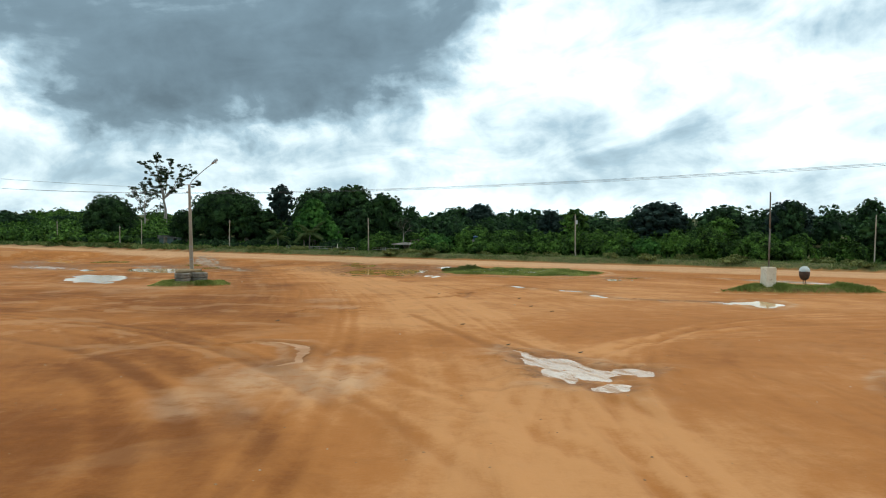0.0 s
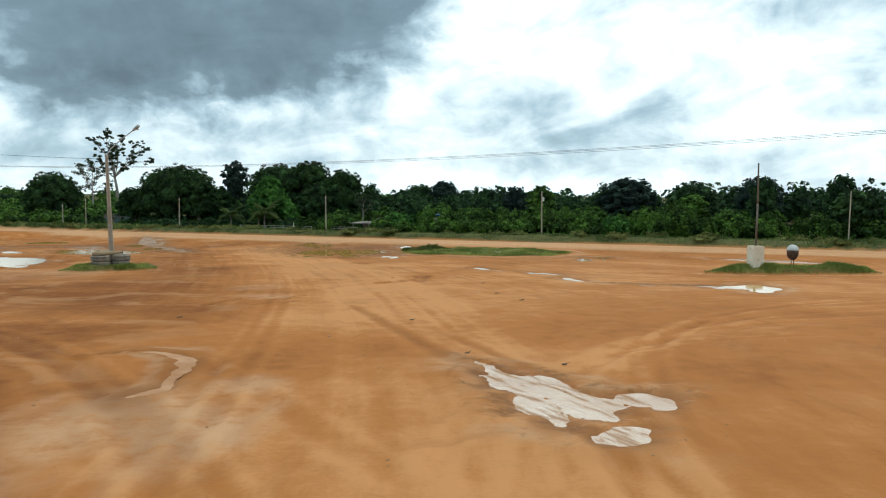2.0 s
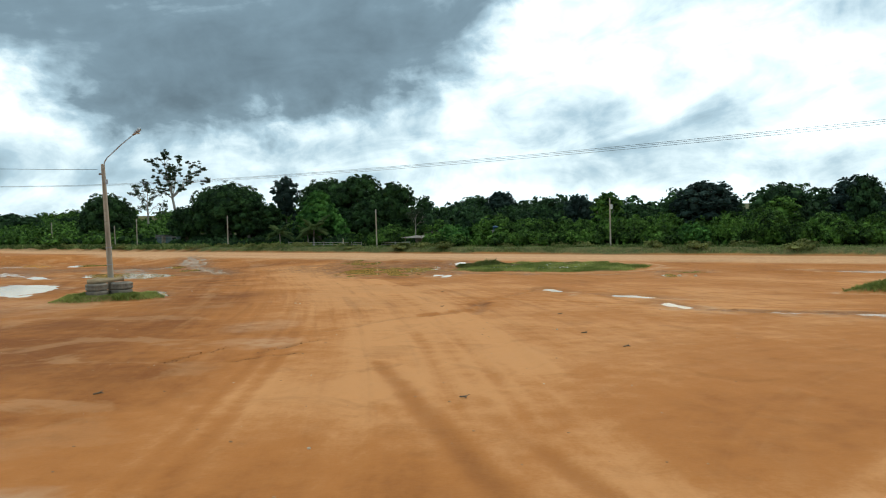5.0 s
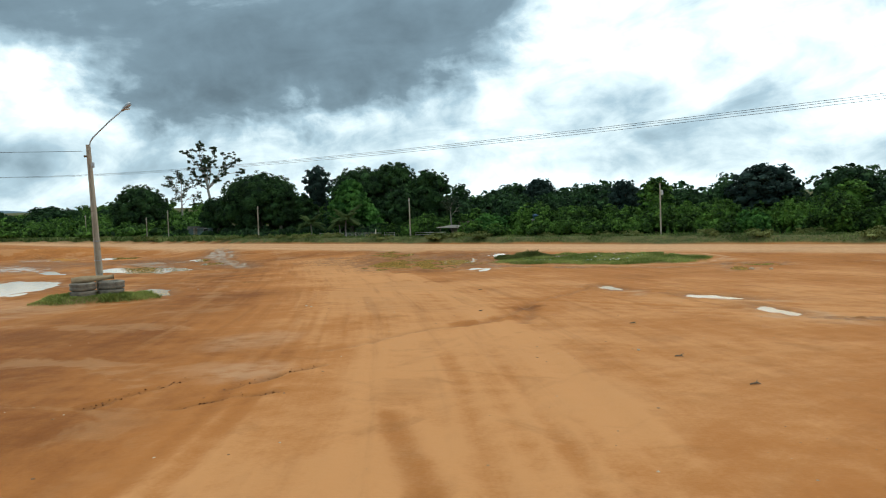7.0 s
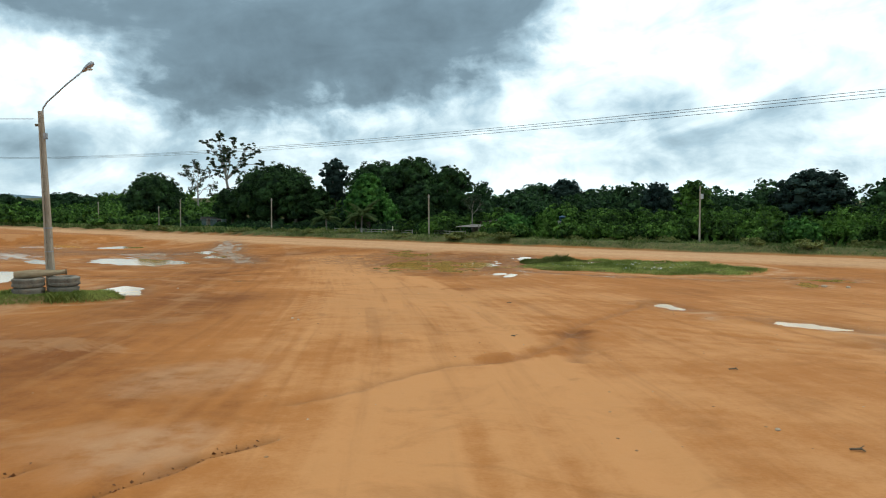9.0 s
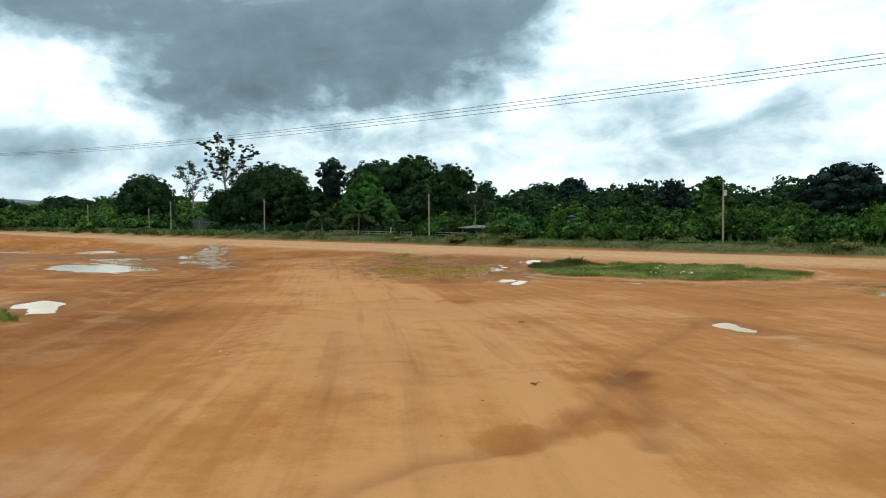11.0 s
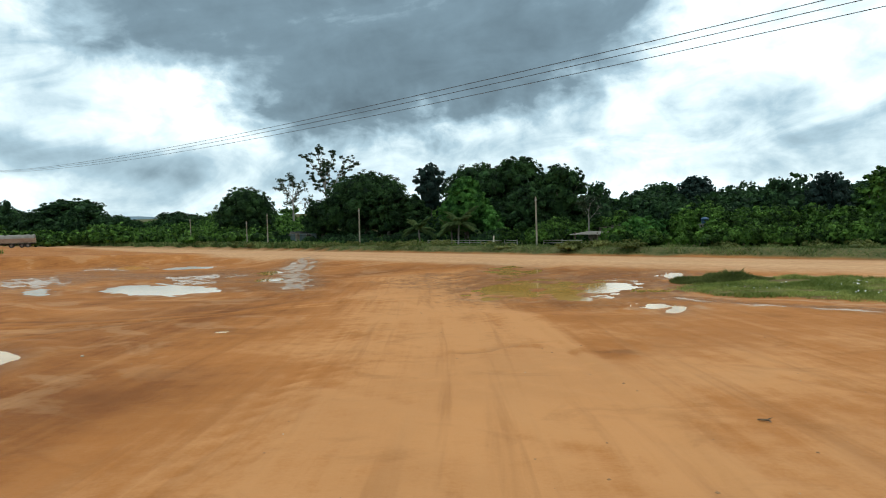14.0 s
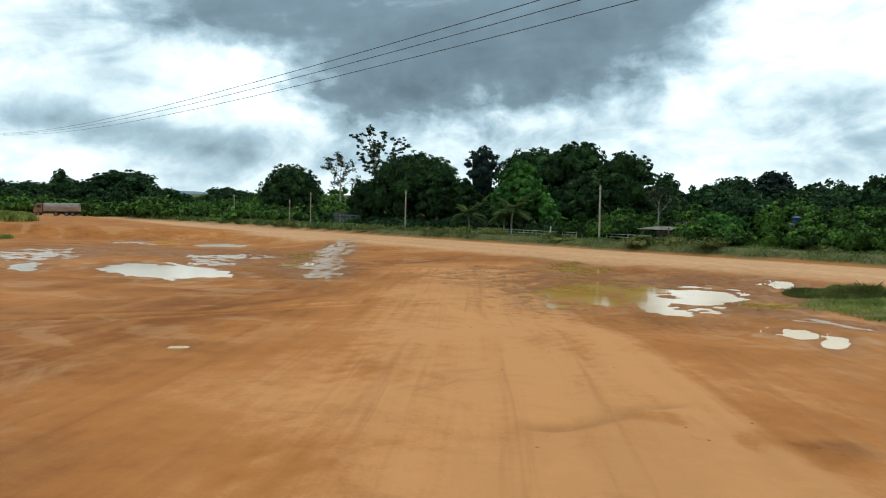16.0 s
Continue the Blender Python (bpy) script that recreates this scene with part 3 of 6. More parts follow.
# grass patches: centre, half length, half width, turn, height of the soil
ISLANDS = [(6.4, 85.5, 9.9, 6.6, -18, 0.15), (-18.8, 53.3, 2.7, 1.45, 30, 0.37), (24.0, 53.5, 6.0, 1.8, 4, 0.48), (-108, 129.5, 8.5, 5.0, 130, 0.5), (-86.5, 113.5, 3.0, 1.4, 135, 0.2)]


def island(k, x, y):
    cx, cy, a, b, turn, h = ISLANDS[k]
    co, si = math.cos(radians(turn)), math.sin(radians(turn))
    dx, dy = x - cx, y - cy
    f = np.sqrt(((dx * co + dy * si) / a) ** 2 + ((dy * co - dx * si) / b) ** 2)
    return f + 0.35 * fbm(x * 0.5, y * 0.5, 70 + k, 3)


def ground_form(x, y):
    """Height, and the layers that colour the mud, at every x, y."""
    c, s = across(x, y), along(x, y)
    z = base(x, y)
    lot = 1 - step(82, 90, c)
    rough = fbm(x * 0.8, y * 0.8, 3, 5)
    wide = fbm(x * 0.09, y * 0.09, 9, 3)
    near = (np.abs(x) < 140) & (y < 190) & (y > -30)
    z = z + (0.045 * rough + 0.10 * wide * step(20, 60, np.hypot(x, y - 20))) * np.where(c < 103, lot * 0.7 + 0.3, 1.0)
    gap, _ = line_gap(x, y, LANE)
    # worn, paler ground down the lane; redder and damper beside it
    pale = 0.22 + 0.55 * wide + 0.40 * fbm(x * 0.35, y * 0.35, 21, 4)
    pale = pale + (0.36 + 0.42 * step(33, 48, y)) * np.exp(-((gap - 0.5) / 4.2) ** 2) - 0.26 * np.exp(-((gap - 8.5) / 4.0) ** 2) * (x < -1.5 - 0.1 * (y - 20))
    pale = pale + 0.32 * step(-5.5, -0.5, x) * step(32, 42, y) * (1 - step(60, 72, y)) - 0.34 * (1 - step(-1.5, 1.0, x)) * (1 - step(13, 18, y)) - 0.25 * (1 - step(-7, -2, x)) * step(29, 33, y) * (1 - step(40, 46, y)) + 0.1 * step(-2, 3, x)
    wet = 0.16 * step(0.05, 0.25, fbm(x * 0.16, y * 0.16, 31, 4)) * (1 - step(-4, 0, x)) + 0.18 * np.exp(-((gap - 9.5) / 3.5) ** 2) * step(0.0, 0.25, fbm(x * 0.14, y * 0.14, 33, 3) + 0.1) * (x < 0)
    for k, (pts, width, tone) in enumerate(TRACKS):
        lo, hi = np.min(pts, 0) - 2, np.max(pts, 0) + 2
        m = (x > lo[0]) & (x < hi[0]) & (y > lo[1]) & (y < hi[1])
        if not m.any():
            continue
        d, run = line_gap(x[m], y[m], pts)
        d = d + 0.10 * fbm(x[m] * 0.5, y[m] * 0.5, 90 + k, 2)
        fade = step(-0.12, 0.12, fbm(run * 0.09, run * 0 + 3.1 * k, 60 + k, 2))
        f = np.exp(-((d / width) ** 2)) * (0.25 + 0.75 * fade)
        lip = np.exp(-(((d - 1.5 * width) / (0.6 * width)) ** 2)) * fade
        pale[m] += tone * f + 0.18 * lip
        wet[m] += np.where(tone < -0.2, 0.25 * f, 0)
        z[m] += -0.020 * f + 0.012 * lip
    for pts, width, deep in RILLS:
        lo, hi = np.min(pts, 0) - 2, np.max(pts, 0) + 2
        m = (x > lo[0]) & (x < hi[0]) & (y > lo[1]) & (y < hi[1])
        d, run = line_gap(x[m], y[m], pts)
        d = np.abs(d + 0.30 * fbm(x[m] * 1.6, y[m] * 1.6, 51, 3))
        f = np.exp(-((d / width) ** 2))
        z[m] -= deep * f
        z[m] += deep * (0.3 + 1.2 * fbm(x[m] * 4, y[m] * 4, 52, 2)) * np.exp(-(((d - 2.0 * width) / width) ** 2))
        wet[m] += (0.5 if width > 0.15 else 1.0) * f
    silt = np.zeros(np.shape(x))
    low, lev, churn, near_, width_ = np.full(np.shape(x), 9.0), np.zeros(np.shape(x)), np.zeros(np.shape(x)), np.full(np.shape(x), 9.0), np.ones(np.shape(x))
    way, blend, weigh = np.zeros(np.shape(x)), np.zeros(np.shape(x)), np.full(np.shape(x), 1e-9)
    for p in PUDDLES:
        ex = np.array(p)
        reach = 3.0 * ex[:, 2].max() + 2
        lo, hi = ex[:, :2].min(0) - reach, ex[:, :2].max(0) + reach
        m = np.nonzero((x > lo[0]) & (x < hi[0]) & (y > lo[1]) & (y < hi[1]))[0]
        if not len(m):
            continue
        plain = ring(p, x[m], y[m])
        b = float(np.median(ex[:, 3]))
        k = 0.75 / max(b, 0.25)
        f = ring(p, x[m] + 1.7 * b * fbm(x[m] * k, y[m] * k, 25, 6), y[m] + 1.7 * b * fbm(x[m] * k, y[m] * k, 35, 6))
        f = np.maximum(f, plain - 0.42)
        t = f < low[m]
        low[m[t]], lev[m[t]], churn[m[t]], width_[m[t]] = f[t], level(p, x[m], y[m])[t], 0.8 if p is CHURNED[0] else 1.0 if p in CHURNED else 0.55 if p in RAGGED else 0.0, max(b, 0.3)
        way[m[t]] = radians(p[0][4])
        heft = np.clip(plain, 0.2, 30) ** -7
        blend[m] += heft * level(p, x[m], y[m])
        weigh[m] += heft
        near_[m] = np.minimum(near_[m], plain)
    lev = np.where(low < 0.9, lev, blend / weigh)
    if (near_ < 3).any():
        u, v = x * np.cos(way) + y * np.sin(way), y * np.cos(way) - x * np.sin(way)
        wob = ((0.45 + 0.5 * churn) * fbm(x * 1.5, y * 1.5, 15, 5) + churn * (np.where(churn < 0.7, 5.6 * fbm(x * 1.0, y * 0.8, 14, 5) + 0.25, 4.2 * fbm(u * 0.7, v * 3.4, 13, 5) - 0.05))) * (1 - step(1.0, 1.4, low))
        shore = lev + 0.07 * np.clip(low + wob - 1.0, -0.8, 1.2)
        g = 1 - step(1.6, 3.0, near_)
        z = np.where(near_ < 3.0, z * (1 - g) + shore * g, z)
        guard = lev + 0.012 * np.clip((near_ - 1.4) * 6, 0, 1) * np.clip((2.2 - near_) * 5, 0, 1)
        z = np.where((near_ > 1.4) & (near_ < 2.2), np.maximum(z, guard), z)
        edge_m = np.maximum(low + wob - 1.0, 0) * width_
        z = z + churn * (near_ < 2.2) * step(1.0, 1.3, low) * 0.05 * np.maximum(fbm(x * 1.3, y * 1.3, 16, 4), 0)
        wet = wet + 0.9 * np.exp(-edge_m / 0.35) * (low < 4) + 0.35 * churn * (1 - step(1.2, 2.0, near_))
        pale = pale + churn * (1 - step(1.3, 2.2, near_)) * 1.1 * fbm(x * 1.1, y * 1.1, 18, 4)
        silt = 0.55 * np.exp(-(((edge_m - 0.55) / 0.3) ** 2)) * step(-0.05, 0.2, fbm(x * 0.7, y * 0.7, 44, 3)) * (low < 4)
    mire = np.clip(churn, 0, 1) * (1 - step(1.5, 2.6, near_))
    for k, spot in enumerate(MIRE):
        f = ring([spot], x, y) + 0.9 * fbm(x * 0.3, y * 0.3, 120 + k, 3)
        g = 1 - step(0.55, 1.1, f)
        lumps = fbm(x * 1.4, y * 1.4, 122, 5)
        mire = np.maximum(mire, g)
        z = z + g * (low > 1.15) * 0.13 * np.maximum(lumps, -0.08)
        wet = wet + 0.75 * g * step(-0.25, 0.15, fbm(x * 0.6, y * 0.6, 124, 4))
        pale = pale + g * (1.3 * lumps - 0.1)
    for cx, cy, r, k in ((-2.6, 18.9, 2.0, 0.6), (-3.6, 16.4, 1.3, 0.45), (-1.7, 21.3, 0.8, 0.5), (-5.0, 37.7, 1.1, 0.45), (-6.4, 42.0, 1.4, 0.3), (-22, 51, 5, 0.3)):
        d = np.hypot((x - cx) / r, (y - cy) / (1.3 * r)) + 1.7 * fbm(x * 0.9, y * 0.35, 47, 5)
        silt = np.maximum(silt, 0.8 * k * (1 - step(0.45, 1.15, d)))
    # wet stains that seep from the rills
    for cx, cy, r, k in ((0.7, 49.3, 0.75, 0.6), (-0.1, 46.2, 0.7, 0.6), (-1.1, 45.0, 0.8, 0.6), (1.1, 49.9, 0.5, 0.4), (-5.0, 63.9, 0.9, 0.45), (-4.3, 63.8, 0.7, 0.35), (-6.2, 64.5, 0.6, 0.4)):
        d = np.hypot((x - cx) / (1.3 * r), (y - cy) / r) + 1.3 * fbm(x * 1.1, y * 1.1, 149, 4)
        pale = pale - k * (1 - step(0.3, 1.2, d))
    grass = np.zeros(np.shape(x))
    for k in range(len(ISLANDS)):
        f = island(k, x, y)
        z = z + ISLANDS[k][5] * (1 - step(0.55, 1.12, f))
        grass = np.maximum(grass, 0.85 * (1 - step(0.82, 1.0, f)))
        silt = np.maximum(silt, 0.5 * np.exp(-(((f - 1.06) / 0.05) ** 2)))
    bank = step(102.9, 103.7, c + 0.9 * fbm(s * 0.25, c * 0.25, 41, 3))
    grass = np.maximum(grass, bank)
    road = step(83.5, 86.5, c + 1.5 * fbm(s * 0.08, c * 0.2, 42, 3)) * (1 - step(102.2, 103.0, c))
    road = road * (0.75 + 0.5 * fbm(c * 0.7, s * 0.02, 43, 3))
    cut = np.exp(-(((c - 102.8) / 0.4) ** 2))
    wet = np.clip(wet + 0.75 * cut, 0, 1) * (1 - 0.8 * road * (c < 102.5))
    pale = np.clip(pale, -0.6, 1.3)
    layers = {"pale": pale, "wet": wet, "silt": silt, "road": road, "grass": grass, "mire": mire * (1 - road), "off": step(2.5, 8.0, gap + 5.0 * fbm(x * 0.15, y * 0.15, 141, 3)) * (1 - road) * (1 - 0.8 * step(-2, 4, x + 0.12 * (y - 30)))}
    return z, layers


def flows(x, y):
    """How far across and along three ways of driving every place lies, and how much each rules there."""
    out, rule = {}, []
    for k, pts in enumerate(FLOWS):
        best, lat, far_ = np.full(np.shape(x), 1e9), np.zeros(np.shape(x)), np.zeros(np.shape(x))
        run = 0.0
        for (ax, ay), (bx, by) in zip(pts, pts[1:]):
            dx, dy = bx - ax, by - ay
            n = math.hypot(dx, dy)
            t = np.clip(((x - ax) * dx + (y - ay) * dy) / n**2, 0, 1)
            ex, ey = x - ax - t * dx, y - ay - t * dy
            d = np.hypot(ex, ey)
            m = d < best
            lat = np.where(m, d * np.sign(dx * ey - dy * ex), lat)
            far_ = np.where(m, run + t * n, far_)
            best = np.minimum(best, d)
            run += n
        out["lat%d" % (k + 1)], out["run%d" % (k + 1)] = np.clip(lat, -200, 200), far_
        rule.append(np.exp(-((best / (13 if k == 0 else 10)) ** 2)) + 1e-4 * (3 if k == 0 else 1))
    total = sum(rule)
    for k, v in enumerate(rule):
        out["flow%d" % (k + 1)] = v / total
    return out


def spread(lo, hi, fine, far, grow):
    """Even steps from lo to hi and ever wider ones beyond, out to far."""
    core = list(np.arange(lo, hi, fine))
    out, d, v = [], fine, hi
    while v < far:
        out.append(v)
        d *= grow
        v += d
    low, d, v = [], fine, lo
    while v > -far:
        d *= grow
        v -= d
        low.append(v)
    return np.array(low[::-1] + core + out)


gx = np.concatenate([np.arange(-84, -46, 0.4), np.arange(-46, -7, 0.26), np.arange(-7, 8, 0.1), np.arange(8, 22, 0.2)])
side = spread(22, 34, 0.25, 3500, 1.13)
gx = np.concatenate([-84 - (side[side > 34][:] - 34) * 1.0, gx, side[side >= 22]])
gx = np.unique(gx)
gy = np.concatenate([np.arange(7, 30, 0.1), np.arange(30, 70, 0.2), np.arange(70, 98, 0.22), np.arange(98, 128, 0.3)])
side = spread(128, 140, 0.35, 3500, 1.13)
gy = np.unique(np.concatenate([7 - (side[side > 140] - 140), gy, side[side >= 128]]))
X, Y = np.meshgrid(gx, gy)
Z, layers = ground_form(X.ravel(), Y.ravel())
layers.update(flows(X.ravel(), Y.ravel()))
nx, ny = len(gx), len(gy)
me = bpy.data.meshes.new("ground")
me.vertices.add(nx * ny)
me.vertices.foreach_set("co", np.stack([X.ravel(), Y.ravel(), Z], 1).astype(np.float32).ravel())
q = (np.arange(ny - 1)[:, None] * nx + np.arange(nx - 1)[None, :]).ravel()
f = np.stack([q, q + 1, q + nx + 1, q + nx], 1).astype(np.int32)
me.loops.add(f.size)
me.loops.foreach_set("vertex_index", f.ravel())
me.polygons.add(len(f))
me.polygons.foreach_set("loop_start", np.arange(0, f.size, 4, dtype=np.int32))
me.polygons.foreach_set("loop_total", np.full(len(f), 4, dtype=np.int32))
me.polygons.foreach_set("use_smooth", np.ones(len(f), dtype=bool))
me.update(calc_edges=True)
for key, layer in layers.items():
    a = me.attributes.new(key, "FLOAT", "POINT")
    a.data.foreach_set("value", layer.astype(np.float32))
me.materials.append(M_MUD)
tagged(new("ground", me), kind="structure")


def height(x, y):
    return float(ground_form(np.array([float(x)]), np.array([float(y)]))[0][0])


# ---- puddle water ----
CELL = 0.2
owned = {}
for k, p in enumerate(PUDDLES):
    ex = np.array(p)
    big = float(ex[:, 2:4].max()) * 1.6 + CELL
    lo, hi = np.floor((ex[:, :2].min(0) - big) / CELL).astype(int), np.ceil((ex[:, :2].max(0) + big) / CELL).astype(int)
    I, J = np.meshgrid(np.arange(lo[0], hi[0]), np.arange(lo[1], hi[1]))
    f = ring(p, (I + 0.5) * CELL, (J + 0.5) * CELL)
    keep = f < 1.55
    for i, j, v in zip(I[keep].tolist(), J[keep].tolist(), f[keep].tolist()):
        if (i, j) not in owned or owned[i, j][0] > v:
            owned[i, j] = (v, k)
cells = [[] for p in PUDDLES]
for (i, j), (v, k) in owned.items():
    cells[k].append((i, j))
for p, own in zip(PUDDLES, cells):
    if not own:
        continue
    ids, verts, faces = {}, [], []
    for i, j in own:
        q = []
        for a, b in ((i, j), (i + 1, j), (i + 1, j + 1), (i, j + 1)):
            if (a, b) not in ids:
                ids[a, b] = len(verts)
                verts.append((a * CELL, b * CELL, float(level(p, a * CELL, b * CELL))))
            q.append(ids[a, b])
        faces.append(q)
    tagged(mesh_ob("puddle", verts, faces, M_WETSILT if p is FILMS[3] else M_FILM if p is CHURNED[0] or p in FILMS else M_SHEEN if p in CHURNED[1:6] or p is CHURNED[8] or p is FAR_PUDDLES[9] else M_WATER), "shallow muddy rain puddle reflecting the cloudy sky", "puddle", "puddles on the lot", "structure")


# ---- foliage ----
class Leafage:
    """Gathers leaf clumps and the dark bulk behind them."""

    def __init__(self, seed):
        self.r = np.random.RandomState(seed)
        self.q = []

    def clumps(self, centre, radii, n, size, flat=0.75, shell=0.35, low=-0.55):
        r = self.r
        d = r.normal(size=(int(n * 1.7) + 4, 3))
        d /= np.linalg.norm(d, axis=1)[:, None]
        d = d[d[:, 2] > low][:n]
        rad = 1.0 - shell * r.rand(len(d), 1) ** 1.6 + 0.10 * r.normal(size=(len(d), 1))
        p = np.asarray(centre) + d * rad * np.asarray(radii)
        self.cards(p, d, size, flat)

    def tufts(self, centre, radii, n, each, reach, size, low=-0.35, flat=0.5):
        """Bunches of leaves that stand out from a body, with dark gaps between."""
        r = self.r
        d = r.normal(size=(3 * n + 6, 3))
        d /= np.linalg.norm(d, axis=1)[:, None]
        d = d[d[:, 2] > low][:n]
        c = np.asarray(centre) + d * np.asarray(radii) * 0.92
        e = r.normal(size=(len(d), each, 3))
        e /= np.linalg.norm(e, axis=2)[:, :, None]
        e = e + 0.9 * d[:, None] + (0, 0, 0.45)
        e /= np.linalg.norm(e, axis=2)[:, :, None] + 1e-9
        k = reach * (0.6 + 0.8 * r.rand(len(d), 1, 1)) * (1 - 0.7 * r.rand(len(d), each, 1))
        self.cards((c[:, None] + e * k * (1, 1, 0.8)).reshape(-1, 3), e.reshape(-1, 3), size, flat)

    def cards(self, p, d, size, flat=0.75):
        r = self.r
        nrm = d + flat * r.normal(size=d.shape) + (0, 0, 0.35)
        nrm /= np.linalg.norm(nrm, axis=1)[:, None]
        u = np.cross(nrm, r.normal(size=d.shape))
        u /= np.linalg.norm(u, axis=1)[:, None] + 1e-9
        v = np.cross(nrm, u)
        k = size * (0.55 + 0.9 * r.rand(len(p), 1))
        a, b = u * k * 0.5, v * k * (0.28 + 0.2 * r.rand(len(p), 1))
        sag = nrm * k * 0.12
        self.q.append(np.stack([p - a - sag, p - b * 1.0 + sag, p + a - sag, p + b + sag], 1))

    def bulk(self, centre, radii, seed=0, nu=10, nv=6):
        """A lumpy closed body under the leaves."""
        th = np.linspace(0, 2 * np.pi, nu + 1)
        ph = np.linspace(-np.pi / 2, np.pi / 2, nv + 1)
        T, P = np.meshgrid(th, ph)
        k = 0.86 + 0.12 * np.sin(3 * T + seed) * np.cos(2 * P + seed) + 0.06 * np.sin(5 * T - 2 * seed)
        v = np.stack([np.cos(P) * np.cos(T) * k, np.cos(P) * np.sin(T) * k, np.sin(P) * k], -1) * np.asarray(radii) * 0.86 + np.asarray(centre)
        self.q.append(np.stack([v[:-1, :-1], v[:-1, 1:], v[1:, 1:], v[1:, :-1]], 2).reshape(-1, 4, 3))

    def make(self, name, material, parent=None):
        ob = quads(name, np.concatenate(self.q), material)
        if parent is not None:
            ob.parent = parent
        return ob


def dome_tree(label, x, y, width, top, material, seed, foot=0.10, lobes=34, leaf=0.30, density=4.0, tall=0.47, name="tree", m=None, z0=None, cone=0.0):
    """A broad, dense tree: short trunk with limbs, and a crown of many heaped lobes."""
    r = random.Random(seed)
    z = height(x, y) if z0 is None else z0
    h = top + (fall(y) if z0 is None else 0) - z
    t = thing(name, pose(x, y, z) if m is None else m, label, "tree")
    bm = bmesh.new()
    add_limb(bm, (0, 0, -0.3), (0, 0, h * 0.32), width * 0.035 + 0.12, width * 0.026 + 0.08, 10)
    for i in range(5):
        a = i * 1.256 + r.uniform(-0.4, 0.4)
        add_limb(bm, (0, 0, h * 0.28), (math.cos(a) * width * 0.26, math.sin(a) * width * 0.26, h * r.uniform(0.5, 0.68)), width * 0.02 + 0.05, 0.06, 7)
    part("trunk", bm, M_BARK, t)
    lf = Leafage(seed)
    body = h * (1 - foot)
    cz = h * foot + body * (tall - 0.06)
    for i in range(lobes):
        a = i * 2.399 + r.uniform(-0.3, 0.3)
        sn = -0.55 + 1.53 * (i + 0.5) / lobes + r.uniform(-0.06, 0.06)
        cs = math.sqrt(max(0.0, 1 - min(1.0, sn * sn)))
        lr = width * r.uniform(0.11, 0.165) * (1 - 0.35 * cone * max(0.0, sn))
        rx = width * 0.5 - lr * 0.9 - 0.3
        k = cs * (1 - cone * max(0.0, min(1.0, sn))) * r.uniform(0.90, 1.0)
        zz = cz + sn * (h - cz - lr * 0.9 - 0.5 if sn > 0 else (cz - h * foot) * 1.3)
        c = (math.cos(a) * k * rx, math.sin(a) * k * rx, zz)
        rad = (lr, lr, lr * r.uniform(0.75, 0.95))
        lf.bulk(c, [v * 0.9 for v in rad], seed + i)
        lf.tufts(c, rad, int(6 + 4.5 * lr * lr), int(9 * density), 0.36 + 0.13 * lr, leaf, -0.6)
        lf.clumps(c, [v * 0.88 for v in rad], int(9 * density * lr * lr), leaf, 0.75, 0.2, -0.8)
    core = width * 0.34 * (1 - 0.5 * cone)
    lf.bulk((0, 0, cz), (core, core, body * 0.40), seed)
    lf.make("crown", material, t)
    return t


def branch(bm, tips, p, d, length, radius, depth, r, spread_by=0.6, lift=0.12):
    """Grows limbs; the ends are kept in tips."""
    p, d = Vector(p), Vector(d).normalized()
    mid = p + d * length * 0.5 + Vector((r.uniform(-1, 1), r.uniform(-1, 1), r.uniform(-0.3, 0.6))) * length * 0.10
    q = p + d * length + Vector((r.uniform(-1, 1), r.uniform(-1, 1), r.uniform(-0.2, 0.5))) * length * 0.10
    add_limb(bm, p, mid, radius, radius * 0.82, 6)
    add_limb(bm, mid, q, radius * 0.82, radius * 0.66, 6)
    if depth == 0:
        tips.append(q)
        return
    if depth <= 2:
        tips.append(mid)
    for i in range(r.choice((2, 3, 3))):
        nd = d + Vector((r.gauss(0, spread_by), r.gauss(0, spread_by), r.gauss(lift, spread_by * 0.5)))
        branch(bm, tips, q, nd, length * r.uniform(0.6, 0.85), radius * 0.58, depth - 1, r, spread_by, lift)


